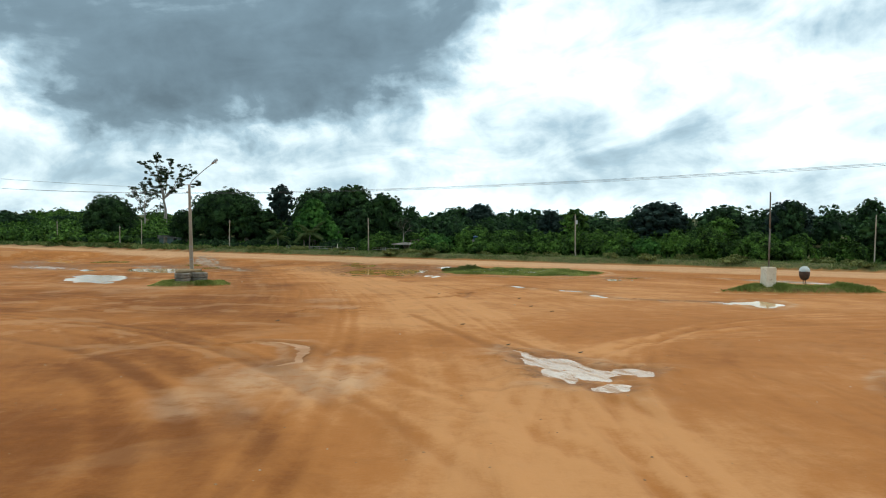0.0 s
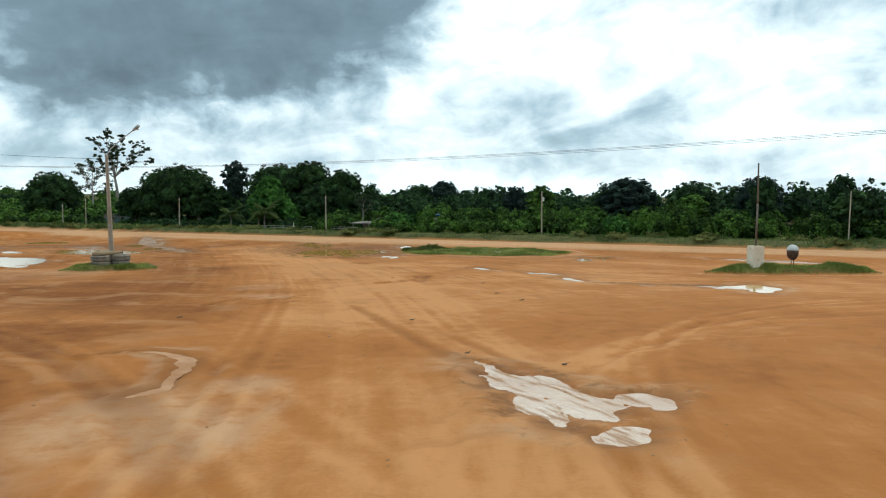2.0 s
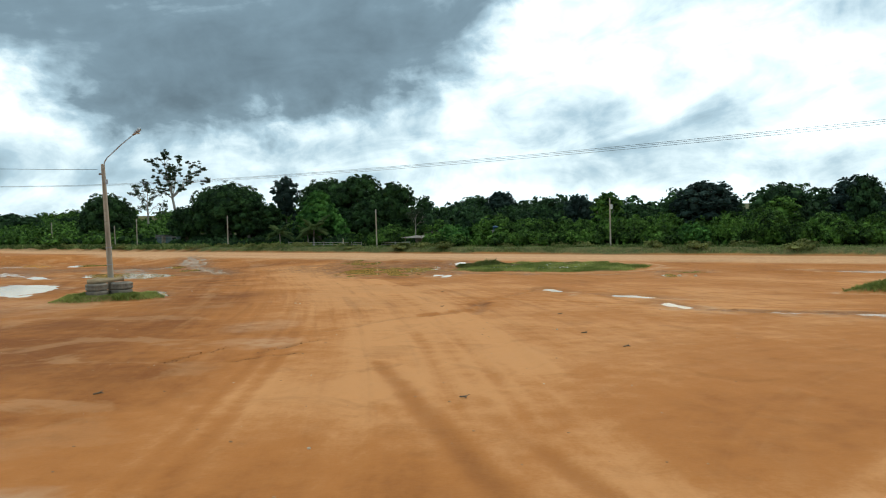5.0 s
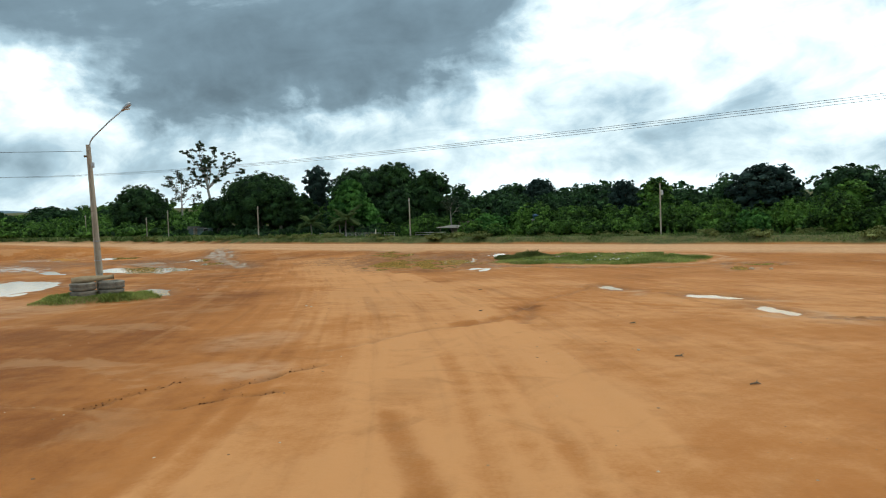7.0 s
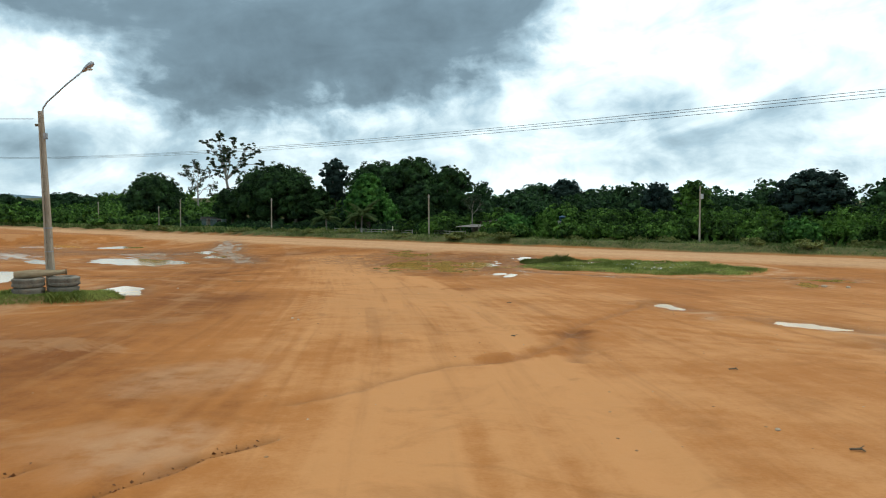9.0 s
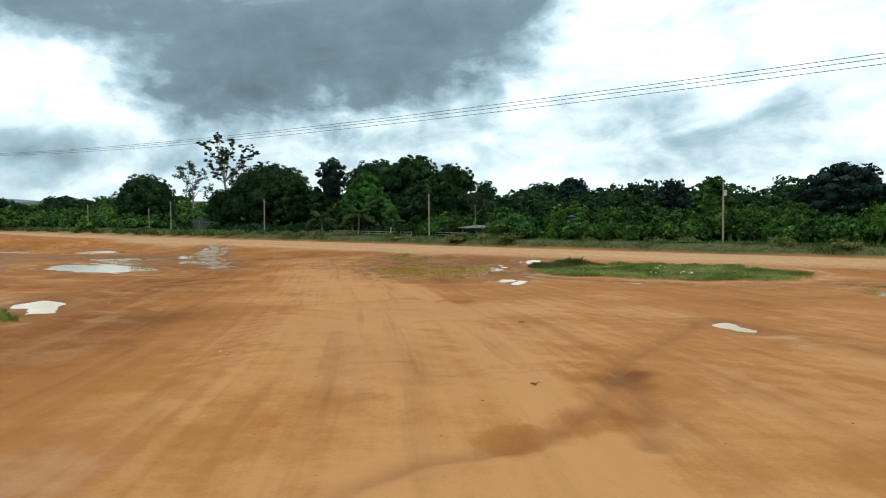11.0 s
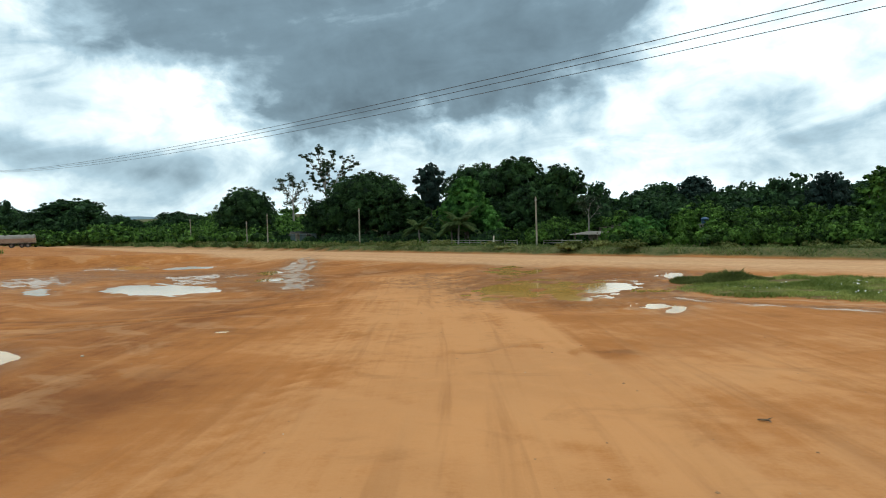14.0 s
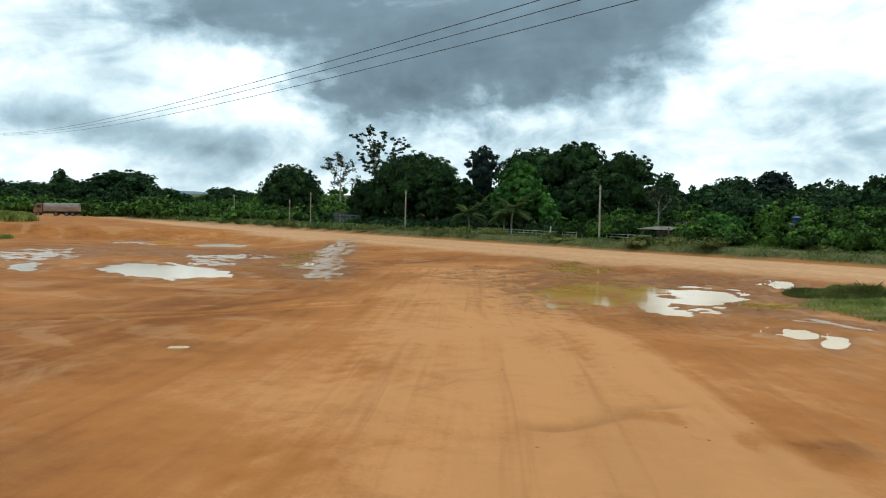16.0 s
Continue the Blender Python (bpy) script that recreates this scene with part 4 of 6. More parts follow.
def open_tree(label, x, y, width, top, trunk_part, seed, material, leaf, clump, per_tip, bark, depth=4, start=0.45, lean=0.0, name="tree"):
    """A tall tree with bare limbs and sparse tufts of leaves at their ends."""
    r = random.Random(seed)
    z = height(x, y)
    h = top + fall(y) - z
    t = thing(name, pose(x, y, z), label, "tree")
    bm, tips = bmesh.new(), []
    ht = h * trunk_part
    add_limb(bm, (0, 0, -0.5), (lean * 0.3, 0, ht * 0.5), h * 0.022, h * 0.017, 10)
    add_limb(bm, (lean * 0.3, 0, ht * 0.5), (lean, 0, ht), h * 0.017, h * 0.014, 10)
    n = 6
    add_limb(bm, (lean, 0, ht), (lean, 0, ht + (h - ht) * 0.42), h * 0.014, h * 0.008, 8)
    for i in range(n):
        a = 2.4 * i + r.uniform(-0.4, 0.4)
        k = i / (n - 1)
        branch(bm, tips, (lean, 0, ht + (h - ht) * 0.42 * k), (math.cos(a) * start * 1.3, math.sin(a) * start * 1.3, 0.55 + 0.5 * k), (h - ht) * (0.36 - 0.10 * k), h * 0.0085, depth - 1, r, 0.6, 0.05)
    pts = np.array([tuple(p) for p in tips])
    k = np.array([width / 2 / np.percentile(np.abs(pts[:, :2] - (lean, 0)), 98), (h - ht) / max(pts[:, 2].max() - ht, 1)])
    for v in bm.verts:
        if v.co.z > ht + 0.3:
            v.co.x, v.co.y, v.co.z = lean + (v.co.x - lean) * k[0], v.co.y * k[0], ht + (v.co.z - ht) * k[1]
    part("trunk", bm, bark, t)
    lf = Leafage(seed)
    for p in pts:
        if r.random() < 0.22:
            continue
        c = (lean + (p[0] - lean) * k[0], p[1] * k[0], ht + (p[2] - ht) * k[1])
        lf.clumps(c, (clump * r.uniform(0.7, 1.2), clump * r.uniform(0.7, 1.2), clump * 0.5), per_tip, leaf, shell=0.9, low=-1)
    lf.make("crown", material, t)
    return t


def crown_of_limbs(label, x, y, top, seed, material, bark, turn):
    """A tall bare-stemmed tree that forks into a few long limbs, with tufts of leaves along them."""
    r = random.Random(seed)
    z = height(x, y)
    h = top + fall(y) - z
    t = thing("tree", pose(x, y, z, 0, 0, turn), label, "tree")
    bm, tips = bmesh.new(), []
    fork = Vector((-0.02, 0.0, 0.38)) * h
    add_limb(bm, (0, 0, -0.6), (0.01 * h, 0, 0.2 * h), 0.026 * h, 0.019 * h, 10)
    add_limb(bm, (0.01 * h, 0, 0.2 * h), fork, 0.019 * h, 0.016 * h, 10)
    limbs = (
        ((-0.06, 0.02, 0.76), (-0.09, 0.04, 0.88), (-0.11, 0.05, 0.98)),
        ((-0.08, -0.03, 0.74), (-0.16, -0.05, 0.83), (-0.21, -0.06, 0.90)),
        ((0.02, 0.03, 0.74), (0.04, 0.06, 0.84), (0.08, 0.08, 0.94)),
        ((0.08, 0.0, 0.655), (0.20, -0.02, 0.715), (0.37, -0.04, 0.73)),
        ((0.09, 0.04, 0.68), (0.17, 0.07, 0.78), (0.22, 0.09, 0.87)),
        ((0.10, -0.05, 0.67), (0.22, -0.10, 0.76), (0.31, -0.13, 0.82)),
        ((-0.07, 0.04, 0.61), (-0.13, 0.07, 0.65), (-0.17, 0.10, 0.71)),
        ((-0.02, -0.09, 0.68), (0.0, -0.16, 0.75), (0.03, -0.21, 0.80)),
        ((-0.03, 0.10, 0.68), (-0.05, 0.18, 0.76), (-0.04, 0.22, 0.84)),
    )
    for pts in limbs:
        last, rad = fork, 0.0105 * h
        for k, p in enumerate(pts):
            q = Vector((p[0] * 1.16, p[1] * 1.16, 0.38 + (p[2] - 0.57) * 1.47)) * h + Vector((r.uniform(-1, 1), r.uniform(-1, 1), r.uniform(-1, 1))) * 0.008 * h
            bend = (last + q) / 2 + Vector((r.uniform(-1, 1), r.uniform(-1, 1), r.uniform(-0.6, 1))) * 0.012 * h
            add_limb(bm, last, bend, rad, rad * 0.85, 6)
            add_limb(bm, bend, q, rad * 0.85, rad * 0.7, 6)
            d = (q - last).normalized()
            for side in range(2 + k):
                nd = d + Vector((r.gauss(0, 0.6), r.gauss(0, 0.6), r.gauss(0.15, 0.4)))
                branch(bm, tips, bend.lerp(q, r.random()), nd, h * r.uniform(0.05, 0.085), rad * 0.42, 1, r, 0.6, 0.1)
            last, rad = q, rad * 0.66
        branch(bm, tips, last, d, h * 0.035, rad * 0.7, 1, r, 0.6, 0.1)
    part("trunk", bm, bark, t)
    lf = Leafage(seed)
    for p in tips:
        if r.random() < 0.8:
            k = 0.026 * h * r.uniform(0.6, 1.3)
            lf.clumps(tuple(p), (k, k, k * 0.45), 34, 0.62, shell=0.9, low=-1)
    lf.make("crown", material, t)
    return t


MANGO = "broad dark green mango tree with a dense rounded crown"
dome_tree(MANGO, -100.2, 196.5, 15.4, 17.6, M_MANGO, 11, 0.03)
dome_tree(MANGO, -62.0, 182.0, 20.0, 18.4, M_MANGO, 12, 0.05)
dome_tree(MANGO, -55.0, 176.5, 9.5, 15.5, M_MANGO, 13, 0.04)
dome_tree(MANGO, -73.0, 183.5, 9.0, 13.0, M_MANGO, 19, 0.04)
dome_tree("dark blue-green tree with a narrow upright crown", -47.8, 181.0, 8.2, 19.4, M_DARK, 14, 0.16, 20, 0.34, 3.2, 0.56)
dome_tree(MANGO, -50.4, 178.0, 8.0, 12.6, M_MANGO, 22, 0.03)
dome_tree(MANGO, -36.2, 174.5, 15.0, 18.2, M_MANGO, 15, 0.04)
dome_tree(MANGO, -31.0, 171.5, 11.0, 16.8, M_MANGO, 23, 0.04)
dome_tree(MANGO, -27.2, 168.0, 12.0, 18.5, M_MANGO, 16, 0.04)
dome_tree(MANGO, -19.1, 161.5, 10.6, 16.0, M_MANGO, 17, 0.04, 24)
dome_tree(MANGO, -24.0, 158.0, 9.0, 12.5, M_MANGO, 18, 0.02, 22)
dome_tree("bright green tree overgrown with climbing vines", -33.9, 157.6, 9.4, 14.2, M_VINE, 20, 0.02, 36, 0.50, 3.2, 0.5, cone=0.6)
dome_tree("bright green tree overgrown with climbing vines", -29.3, 156.0, 5.5, 8.6, M_VINE, 21, 0.02, 12, 0.42, 3.0, 0.42)
crown_of_limbs("tall pale-trunked tree with sparse spreading branches", -137.4, 315.5, 42.0, 23, M_SPARSE, M_PALEBARK, 24)
open_tree("slender tree with thin open foliage", -106.5, 231.0, 11.5, 23.4, 0.38, 8, M_SPARSE, 0.5, 0.95, 9, M_PALEBARK, 4, 0.8)
open_tree("slender leafless tree beside a barn", -12.5, 140.5, 3.0, 8.6, 0.5, 3, M_SPARSE, 0.4, 0.6, 6, M_PALEBARK, 3, 0.5)

# forest trees: a few grown once, then repeated
FOREST = "mixed forest tree with a dense irregular green crown"
kinds = []
for i, (wd, hh, mt, ft, lb) in enumerate(((9, 12, M_WOOD, 0.06, 24), (10, 13, M_DARK, 0.10, 24), (11, 11, M_WOOD, 0.06, 26), (6, 10, M_BUSH, 0.05, 20), (8, 9, M_MANGO, 0.04, 22))):
    kinds.append(dome_tree(FOREST, 0, 0, wd, hh, mt, 40 + i, ft, lb, 0.46, 1.25, 0.52, "forest_tree", pose(0, 0, 0), 0.0))
SIZES = (11.2, 12.1, 10.3, 9.3, 8.4)
used = set()


def forest(k, x, y, top, wide=1.0, turn=0.0):
    z = height(x, y) - 0.1
    top = top + fall(y)
    m = pose(x, y, z, 0, 0, turn) @ Matrix.Diagonal((wide * (top - z) / SIZES[k], wide * (top - z) / SIZES[k], (top - z) / SIZES[k], 1))
    if k not in used:
        used.add(k)
        kinds[k].matrix_world = m
        return tagged(kinds[k], group="forest trees")
    return copy_thing(kinds[k], m)


# each tree: kind, x, y, height of its top, breadth
BEHIND_BARN = (
    (0, -13.8, 169.5, 12.6, 0.75), (0, -9.6, 168, 12, 0.8), (0, -8, 195.1, 14.9, 1.2), (2, -3.4, 192.6, 14.2, 1.1), (1, 2.5, 189.1, 14.6, 1.2), (0, -1, 176, 12.6, 1.3),
    (2, -6, 178, 13.2, 1.3), (2, 7.2, 182, 13.2, 1), (2, -0.5, 152, 9.4, 1), (4, 3.5, 148, 8.4, 1), (0, -4, 158, 10.2, 0.9),
)
ROAD_BEND = (
    (0, -256.9, 267.1, 28.5, 0.8), (2, -250.4, 259.3, 21, 1.3), (2, -243, 262, 22.5, 1.1), (2, -258, 252, 20.5, 1.2), (0, -270, 250, 21.5, 1.3), (2, -282, 244, 21.5, 1.3),
    (4, -262, 240, 18, 1.4), (2, -260.4, 230.4, 18.7, 1.7), (4, -252.9, 240.4, 18.1, 1.5), (4, -255.6, 259.8, 20.5, 1.5), (2, -244.6, 269.4, 19.9, 1.6),
)
LEFT_RISE = (
    (2, -227.1, 270, 27.5, 1.5), (0, -210, 254, 20, 1.3), (2, -228, 262, 20, 1.2), (2, -236, 258, 18, 1.3), (4, -222, 250, 16, 1.4), (4, -230.2, 228.3, 14.9, 1.4),
    (0, -239.9, 241.2, 16.3, 1.6), (4, -215.8, 255.5, 17.4, 1.6), (2, -221.8, 274.9, 19.1, 1.6), (0, -220.4, 288.5, 19.4, 1.6), (4, -210.9, 285.7, 18.5, 1.6), (2, -209.2, 309.1, 21, 1.6),
    (2, -205, 266, 18, 1.3),
)
LEFT_SKYLINE = (
    (4, -193, 272.8, 15.1, 1.5), (4, -200.4, 289.5, 17.9, 1.8), (2, -189.9, 293.3, 18.3, 1.7), (0, -176, 292, 16.8, 1.6), (4, -164, 290, 15.8, 1.7), (2, -180, 310, 18.3, 1.7),
    (0, -192, 266, 14.8, 1.2), (4, -172, 258, 12.8, 1.2), (2, -160, 258, 12.8, 1.2), (0, -198.6, 268.6, 17, 1), (2, -186, 276, 15.2, 1), (4, -166.7, 268.5, 16, 0.7),
    (0, -178, 262, 12.8, 1),
)
BEHIND_MANGOES = (
    (0, -146, 296, 15.5, 1.6), (0, -142, 254, 12.5, 1), (4, -132, 244, 10.5, 1.2), (2, -150, 280, 14, 1), (0, -128, 262, 13.5, 0.9), (2, -118, 250, 12, 1),
    (2, -92, 240, 11.5, 1), (0, -80, 225, 11.5, 1),
)
RIGHT_EDGE = (
    (2, 9, 170, 12.4, 1.3), (0, 14, 160, 12.2, 1.3), (2, 22, 150, 12, 1.3), (3, 18.5, 128.5, 9.8, 1.2), (3, 39, 114, 9.4, 1.2), (0, 10.9, 147, 12.8, 1),
    (1, 15.6, 140.5, 13.6, 0.8), (0, 19.5, 131, 12.4, 0.9), (2, 30.4, 139, 10.6, 0.9), (1, 31.6, 122.5, 14.4, 1.2), (0, 27.6, 125.5, 10.6, 1), (2, 24.5, 135.5, 9.8, 1),
    (2, 36, 131, 12, 1),
)
FAR_RIGHT = (
    (2, 40.5, 118.5, 12.5, 0.9), (0, 48.5, 112, 13, 1), (4, 55.5, 100.5, 11.8, 1.2), (2, 64, 98, 12.8, 1), (0, 72, 92, 12, 1.1), (0, 44, 126, 13, 1),
    (1, 52, 121, 14.5, 1), (0, 60, 112, 13.5, 1), (1, 82, 88, 13, 1.1), (0, 92, 80, 12, 1.2),
)
for k, x, y, top, wide in (BEHIND_BARN + ROAD_BEND + LEFT_RISE + LEFT_SKYLINE + BEHIND_MANGOES + RIGHT_EDGE + FAR_RIGHT):
    forest(k, x, y, top, wide, (x * 37.0) % 360)

for x, y, wd, tall_ in ((-5.4, 133.6, 6.6, 4.0), (27.5, 113.6, 5.0, 3.4)):
    dome_tree("rounded yellow-green shrub with large leaves", x, y, wd, height(x, y) + tall_ - fall(y), M_VINE, 60 + int(x), 0.02, 18, 0.36, 3.4, 0.45, "shrub")

# thickets, too many to count
def thicket(name, label, places, material, leaf, seed, density=1.0):
    r = random.Random(seed)
    lf = Leafage(seed)
    xs, ys = np.array([p[0] for p in places]), np.array([p[1] for p in places])
    zs = ground_form(xs, ys)[0]
    for (x, y, wide, tall), z in zip(places, zs):
        for j in range(3):
            a = r.uniform(0, 6.28)
            k = r.uniform(0.55, 0.9)
            c = (x + math.cos(a) * wide * 0.3, y + math.sin(a) * wide * 0.3, z + tall * 0.45 * k)
            rad = (wide * 0.42 * k + 0.2, wide * 0.42 * k + 0.2, tall * 0.5 * k + 0.15)
            lf.bulk(c, [v * 0.72 for v in rad], seed + j, 8, 4)
            n = density * (18 + 26 * wide * tall * k * k)
            lf.clumps(c, [v * 0.72 for v in rad], int(n / 2.5), leaf, 0.75, 0.15, -0.4)
            lf.tufts(c, rad, 4 + int(n / 18), 16 if density > 0.5 else 7, 0.13 * wide, leaf, -0.3)
    return tagged(lf.make(name, material), label, "bushes", kind="stuff")


r = random.Random(77)
bushes = []
for i in range(150):
    s = r.uniform(-60, 92)
    c = r.uniform(109.5, 121)
    x, y = at_road(s, c)
    if math.hypot(x + 12, y - 137) < 5 or math.hypot(x - 1.5, y - 132) < 2.6:
        continue
    bushes.append((x, y, r.uniform(2.0, 4.6), r.uniform(1.6, 3.0) + (c - 109) * 0.22))
for x, y, wd, tl in ((10.8, 130.0, 5.4, 6.0), (14.2, 126.0, 5.0, 4.6), (17.0, 121.5, 5.5, 4.4), (21.0, 119.0, 5.0, 4.4), (25.5, 117.0, 5.0, 5.2), (31.0, 113.0, 5.5, 5.4), (36.5, 109.0, 6.0, 5.6), (42.0, 106.0, 5.5, 5.0)):
    bushes.append((x, y, wd, tl))
thicket("bushes", "tangled bright green roadside bushes and creepers", bushes, M_BUSH, 0.31, 5, 1.7)
under = []
for i in range(150):
    s, c = r.uniform(70, 190), r.uniform(111, 136)
    x, y = at_road(s, c)
    if math.hypot(x + 76, y - 180) < 6 or (math.hypot(x + 37, y - 152.5) < 7.5 and across(x, y) < 116):
        continue
    under.append((x, y, r.uniform(2.0, 4.0), r.uniform(1.0, 2.6)))
thicket("undergrowth", "low shaded undergrowth beneath the mango trees", under, M_WOOD, 0.4, 6, 1.1)
far = []
for i in range(420):
    s = r.uniform(165, 420)
    c = r.uniform(108, 112 + (s - 120) * 0.42)
    x, y = at_road(s, c)
    far.append((x, y, r.uniform(5, 9), r.uniform(3.0, 5.0) + 0.020 * (c - 108)))
thicket("scrub", "wide belt of green scrub along the road", far, M_BUSH, 0.7, 7, 0.11)
far = []
for i in range(170):
    s = r.uniform(222, 420)
    c = r.uniform(70, 108) if s > 262 else r.uniform(106, 112)
    x, y = at_road(s, c)
    far.append((x, y, r.uniform(5, 10), r.uniform(4, 7)))
thicket("scrub", "dense green scrub at the road's bend", far, M_BUSH, 1.0, 8, 0.14)
slope = []
for i in range(240):
    s, c = r.uniform(85, 430), r.uniform(132, 245)
    x, y = at_road(s, c)
    slope.append((x, y, r.uniform(6, 11), r.uniform(3.0, 5.0)))
thicket("scrub", "green scrub on the slope behind the trees", slope, M_BUSH, 1.0, 17, 0.08)
back = []
for i in range(170):
    s = r.uniform(-90, 130)
    c = r.uniform(126, 176)
    x, y = at_road(s, c)
    back.append((x, y, r.uniform(5, 9), r.uniform(5.5, 8.5)))
thicket("forest_understorey", "dense dark forest behind the roadside trees", back, M_WOOD, 0.7, 9, 0.16)


# ---- grass ----
def blades(name, label, xs, ys, tall, width, material, seed, lean=0.35):
    r = np.random.RandomState(seed)
    n = len(xs)
    z = ground_form(xs, ys)[0] - 0.02
    a = r.rand(n) * 2 * np.pi
    h = tall * (0.5 + r.rand(n)) * np.ones(n)
    wd = width * (0.6 + 0.8 * r.rand(n))
    foot = np.stack([xs, ys, z], 1)
    dx = np.stack([np.cos(a), np.sin(a), np.zeros(n)], 1)
    b = r.rand(n) * 2 * np.pi
    bend = np.stack([np.cos(b), np.sin(b), np.zeros(n)], 1) * (h * lean * (0.3 + r.rand(n)))[:, None]
    up = np.stack([np.zeros(n), np.zeros(n), h], 1)
    mid = foot + 0.55 * up + 0.35 * bend
    tip = foot + up + bend
    v = np.stack([foot - dx * wd[:, None], foot + dx * wd[:, None], mid + dx * wd[:, None] * 0.8, tip], 1)
    return tagged(quads(name, v, material), label, "grass", kind="stuff")


r2 = np.random.RandomState(12)


def scatter_island(k, n, far=0.98):
    cx, cy, a, b, turn, _ = ISLANDS[k]
    u = r2.uniform(-1.25, 1.25, size=(n * 3, 2))
    co, si = math.cos(radians(turn)), math.sin(radians(turn))
    x, y = cx + u[:, 0] * a * co - u[:, 1] * b * si, cy + u[:, 0] * a * si + u[:, 1] * b * co
    keep = island(k, x, y) < far * (0.75 + 0.25 * r2.rand(len(x)) ** 0.5)
    return x[keep][:n], y[keep][:n]


x, y = scatter_island(0, 70000)
keep = fbm(x * 0.35, y * 0.9, 138, 4) > -0.13
x, y = x[keep], y[keep]
blades("grass", "low green grass on a muddy traffic island", x, y, 0.05 + 0.42 * np.clip(fbm(x * 0.55, y * 0.8, 133, 4) + 0.12, 0, 0.6), 0.014, M_GRASS, 1, 0.9)
rho, turn_ = r2.rand(32000) ** 0.5, r2.rand(32000) * 2 * np.pi
x, y = 0.3 + 3.0 * rho * np.cos(turn_), 91.6 + 1.5 * rho * np.sin(turn_)
rho = rho + 0.5 * fbm(x * 0.9, y * 0.9, 82, 3)
blades("tall_grass", "tuft of tall dark grass on the island", x, y, (0.08 + 0.34 * np.clip(1 - rho * rho, 0, 1)) * (1 + 1.8 * fbm(x * 1.3, y * 1.3, 83, 3)), 0.007, M_TUFT, 2, 0.8)
x, y = scatter_island(1, 16000)
blades("grass", "low grass round the foot of a lamp post", x, y, 0.06 + 0.42 * np.clip(fbm(x * 1.3, y * 1.3, 135, 3) + 0.12, 0, 0.6), 0.012, M_GRASS, 3, 0.8)
x, y = scatter_island(2, 20000)
blades("grass", "low grass round a white concrete block", x, y, 0.07 + 0.50 * np.clip(fbm(x * 1.0, y * 1.0, 136, 3) + 0.12, 0, 0.6), 0.012, M_GRASS, 4, 0.8)
x, y = scatter_island(3, 9000)
blades("grass", "rank grass on the corner of the lot", x, y, 0.8, 0.09, M_GRASS, 5, 0.6)
x, y = scatter_island(4, 2500)
blades("grass", "small patch of grass beside the road", x, y, 0.3, 0.06, M_GRASS, 6, 0.6)
s, c = r2.uniform(-70, 130, 52000), 103.6 + 6.9 * r2.rand(52000) ** 1.3
x, y = at_road(s, c)
blades("verge", "rough grass verge on a low bank along the highway", x, y, 0.10 + 0.62 * np.clip(fbm(x * 0.45, y * 0.45, 131, 4) + 0.12, 0, 0.6), 0.03, M_VERGE, 7, 1.0)
s, c = r2.uniform(130, 400, 16000), 104.0 + 6.5 * r2.rand(16000) ** 1.3
x, y = at_road(s, c)
blades("verge", "rough grass verge on a low bank along the highway", x, y, 0.55, 0.18, M_VERGE, 8, 0.8)
s, c = r2.uniform(-70, 400, 16000), 110 + 22 * r2.rand(16000)
x, y = at_road(s, c)
blades("verge", "tall weeds behind the highway's grass verge", x, y, 0.8, 0.2, M_BUSH, 9, 0.8)

r = random.Random(91)
tufts = []
for i in range(90):
    s = r.uniform(-60, 185)
    c = 104.4 + 5.5 * r.random()
    x, y = at_road(s, c)
    tufts.append((x, y, r.uniform(1.2, 3.2), r.uniform(0.3, 0.75)))
thicket("weeds", "low leafy weeds on the bank beside the highway", tufts, M_TUFT, 0.22, 19, 2.2)

# white flowers and litter in the island's grass
lf = Leafage(31)
x, y = scatter_island(0, 420, 0.6)
m = fbm(x * 0.6, y * 0.6, 81, 2) > 0.10
x, y = x[m], y[m]
lf.cards(np.stack([x, y, ground_form(x, y)[0] + 0.13], 1), np.tile((0.0, 0.0, 1.0), (len(x), 1)), 0.14, 0.4)
tagged(lf.make("flowers", M_FLOWER), "small white flowers scattered in the grass", "flowers", kind="stuff")


# ---- lamp post, tyres and log ----
def concrete_post(parent, tall, foot, head, slots=True):
    """A tapered post of two flanges with a recessed web."""
    bm = bmesh.new()
    levels = 7
    prof = []
    for i in range(levels + 1):
        k = i / levels
        a, b = (foot[0] * (1 - k) + head[0] * k) / 2, (foot[1] * (1 - k) + head[1] * k) / 2
        web = 0.45 * b if slots and 0 < i < levels else b
        outline = [(-a, -b), (-a * 0.45, -b), (-a * 0.45, -web), (a * 0.45, -web), (a * 0.45, -b), (a, -b), (a, b), (a * 0.45, b), (a * 0.45, web), (-a * 0.45, web), (-a * 0.45, b), (-a, b)]
        prof.append([bm.verts.new((x, y, tall * k)) for x, y in outline])
    for p, q in zip(prof, prof[1:]):
        for i in range(12):
            j = (i + 1) % 12
            bm.faces.new((p[i], p[j], q[j], q[i]))
    bm.faces.new(prof[0][::-1])
    bm.faces.new(prof[-1])
    bm.normal_update()
    return part("post", bm, M_CONCRETE, parent)


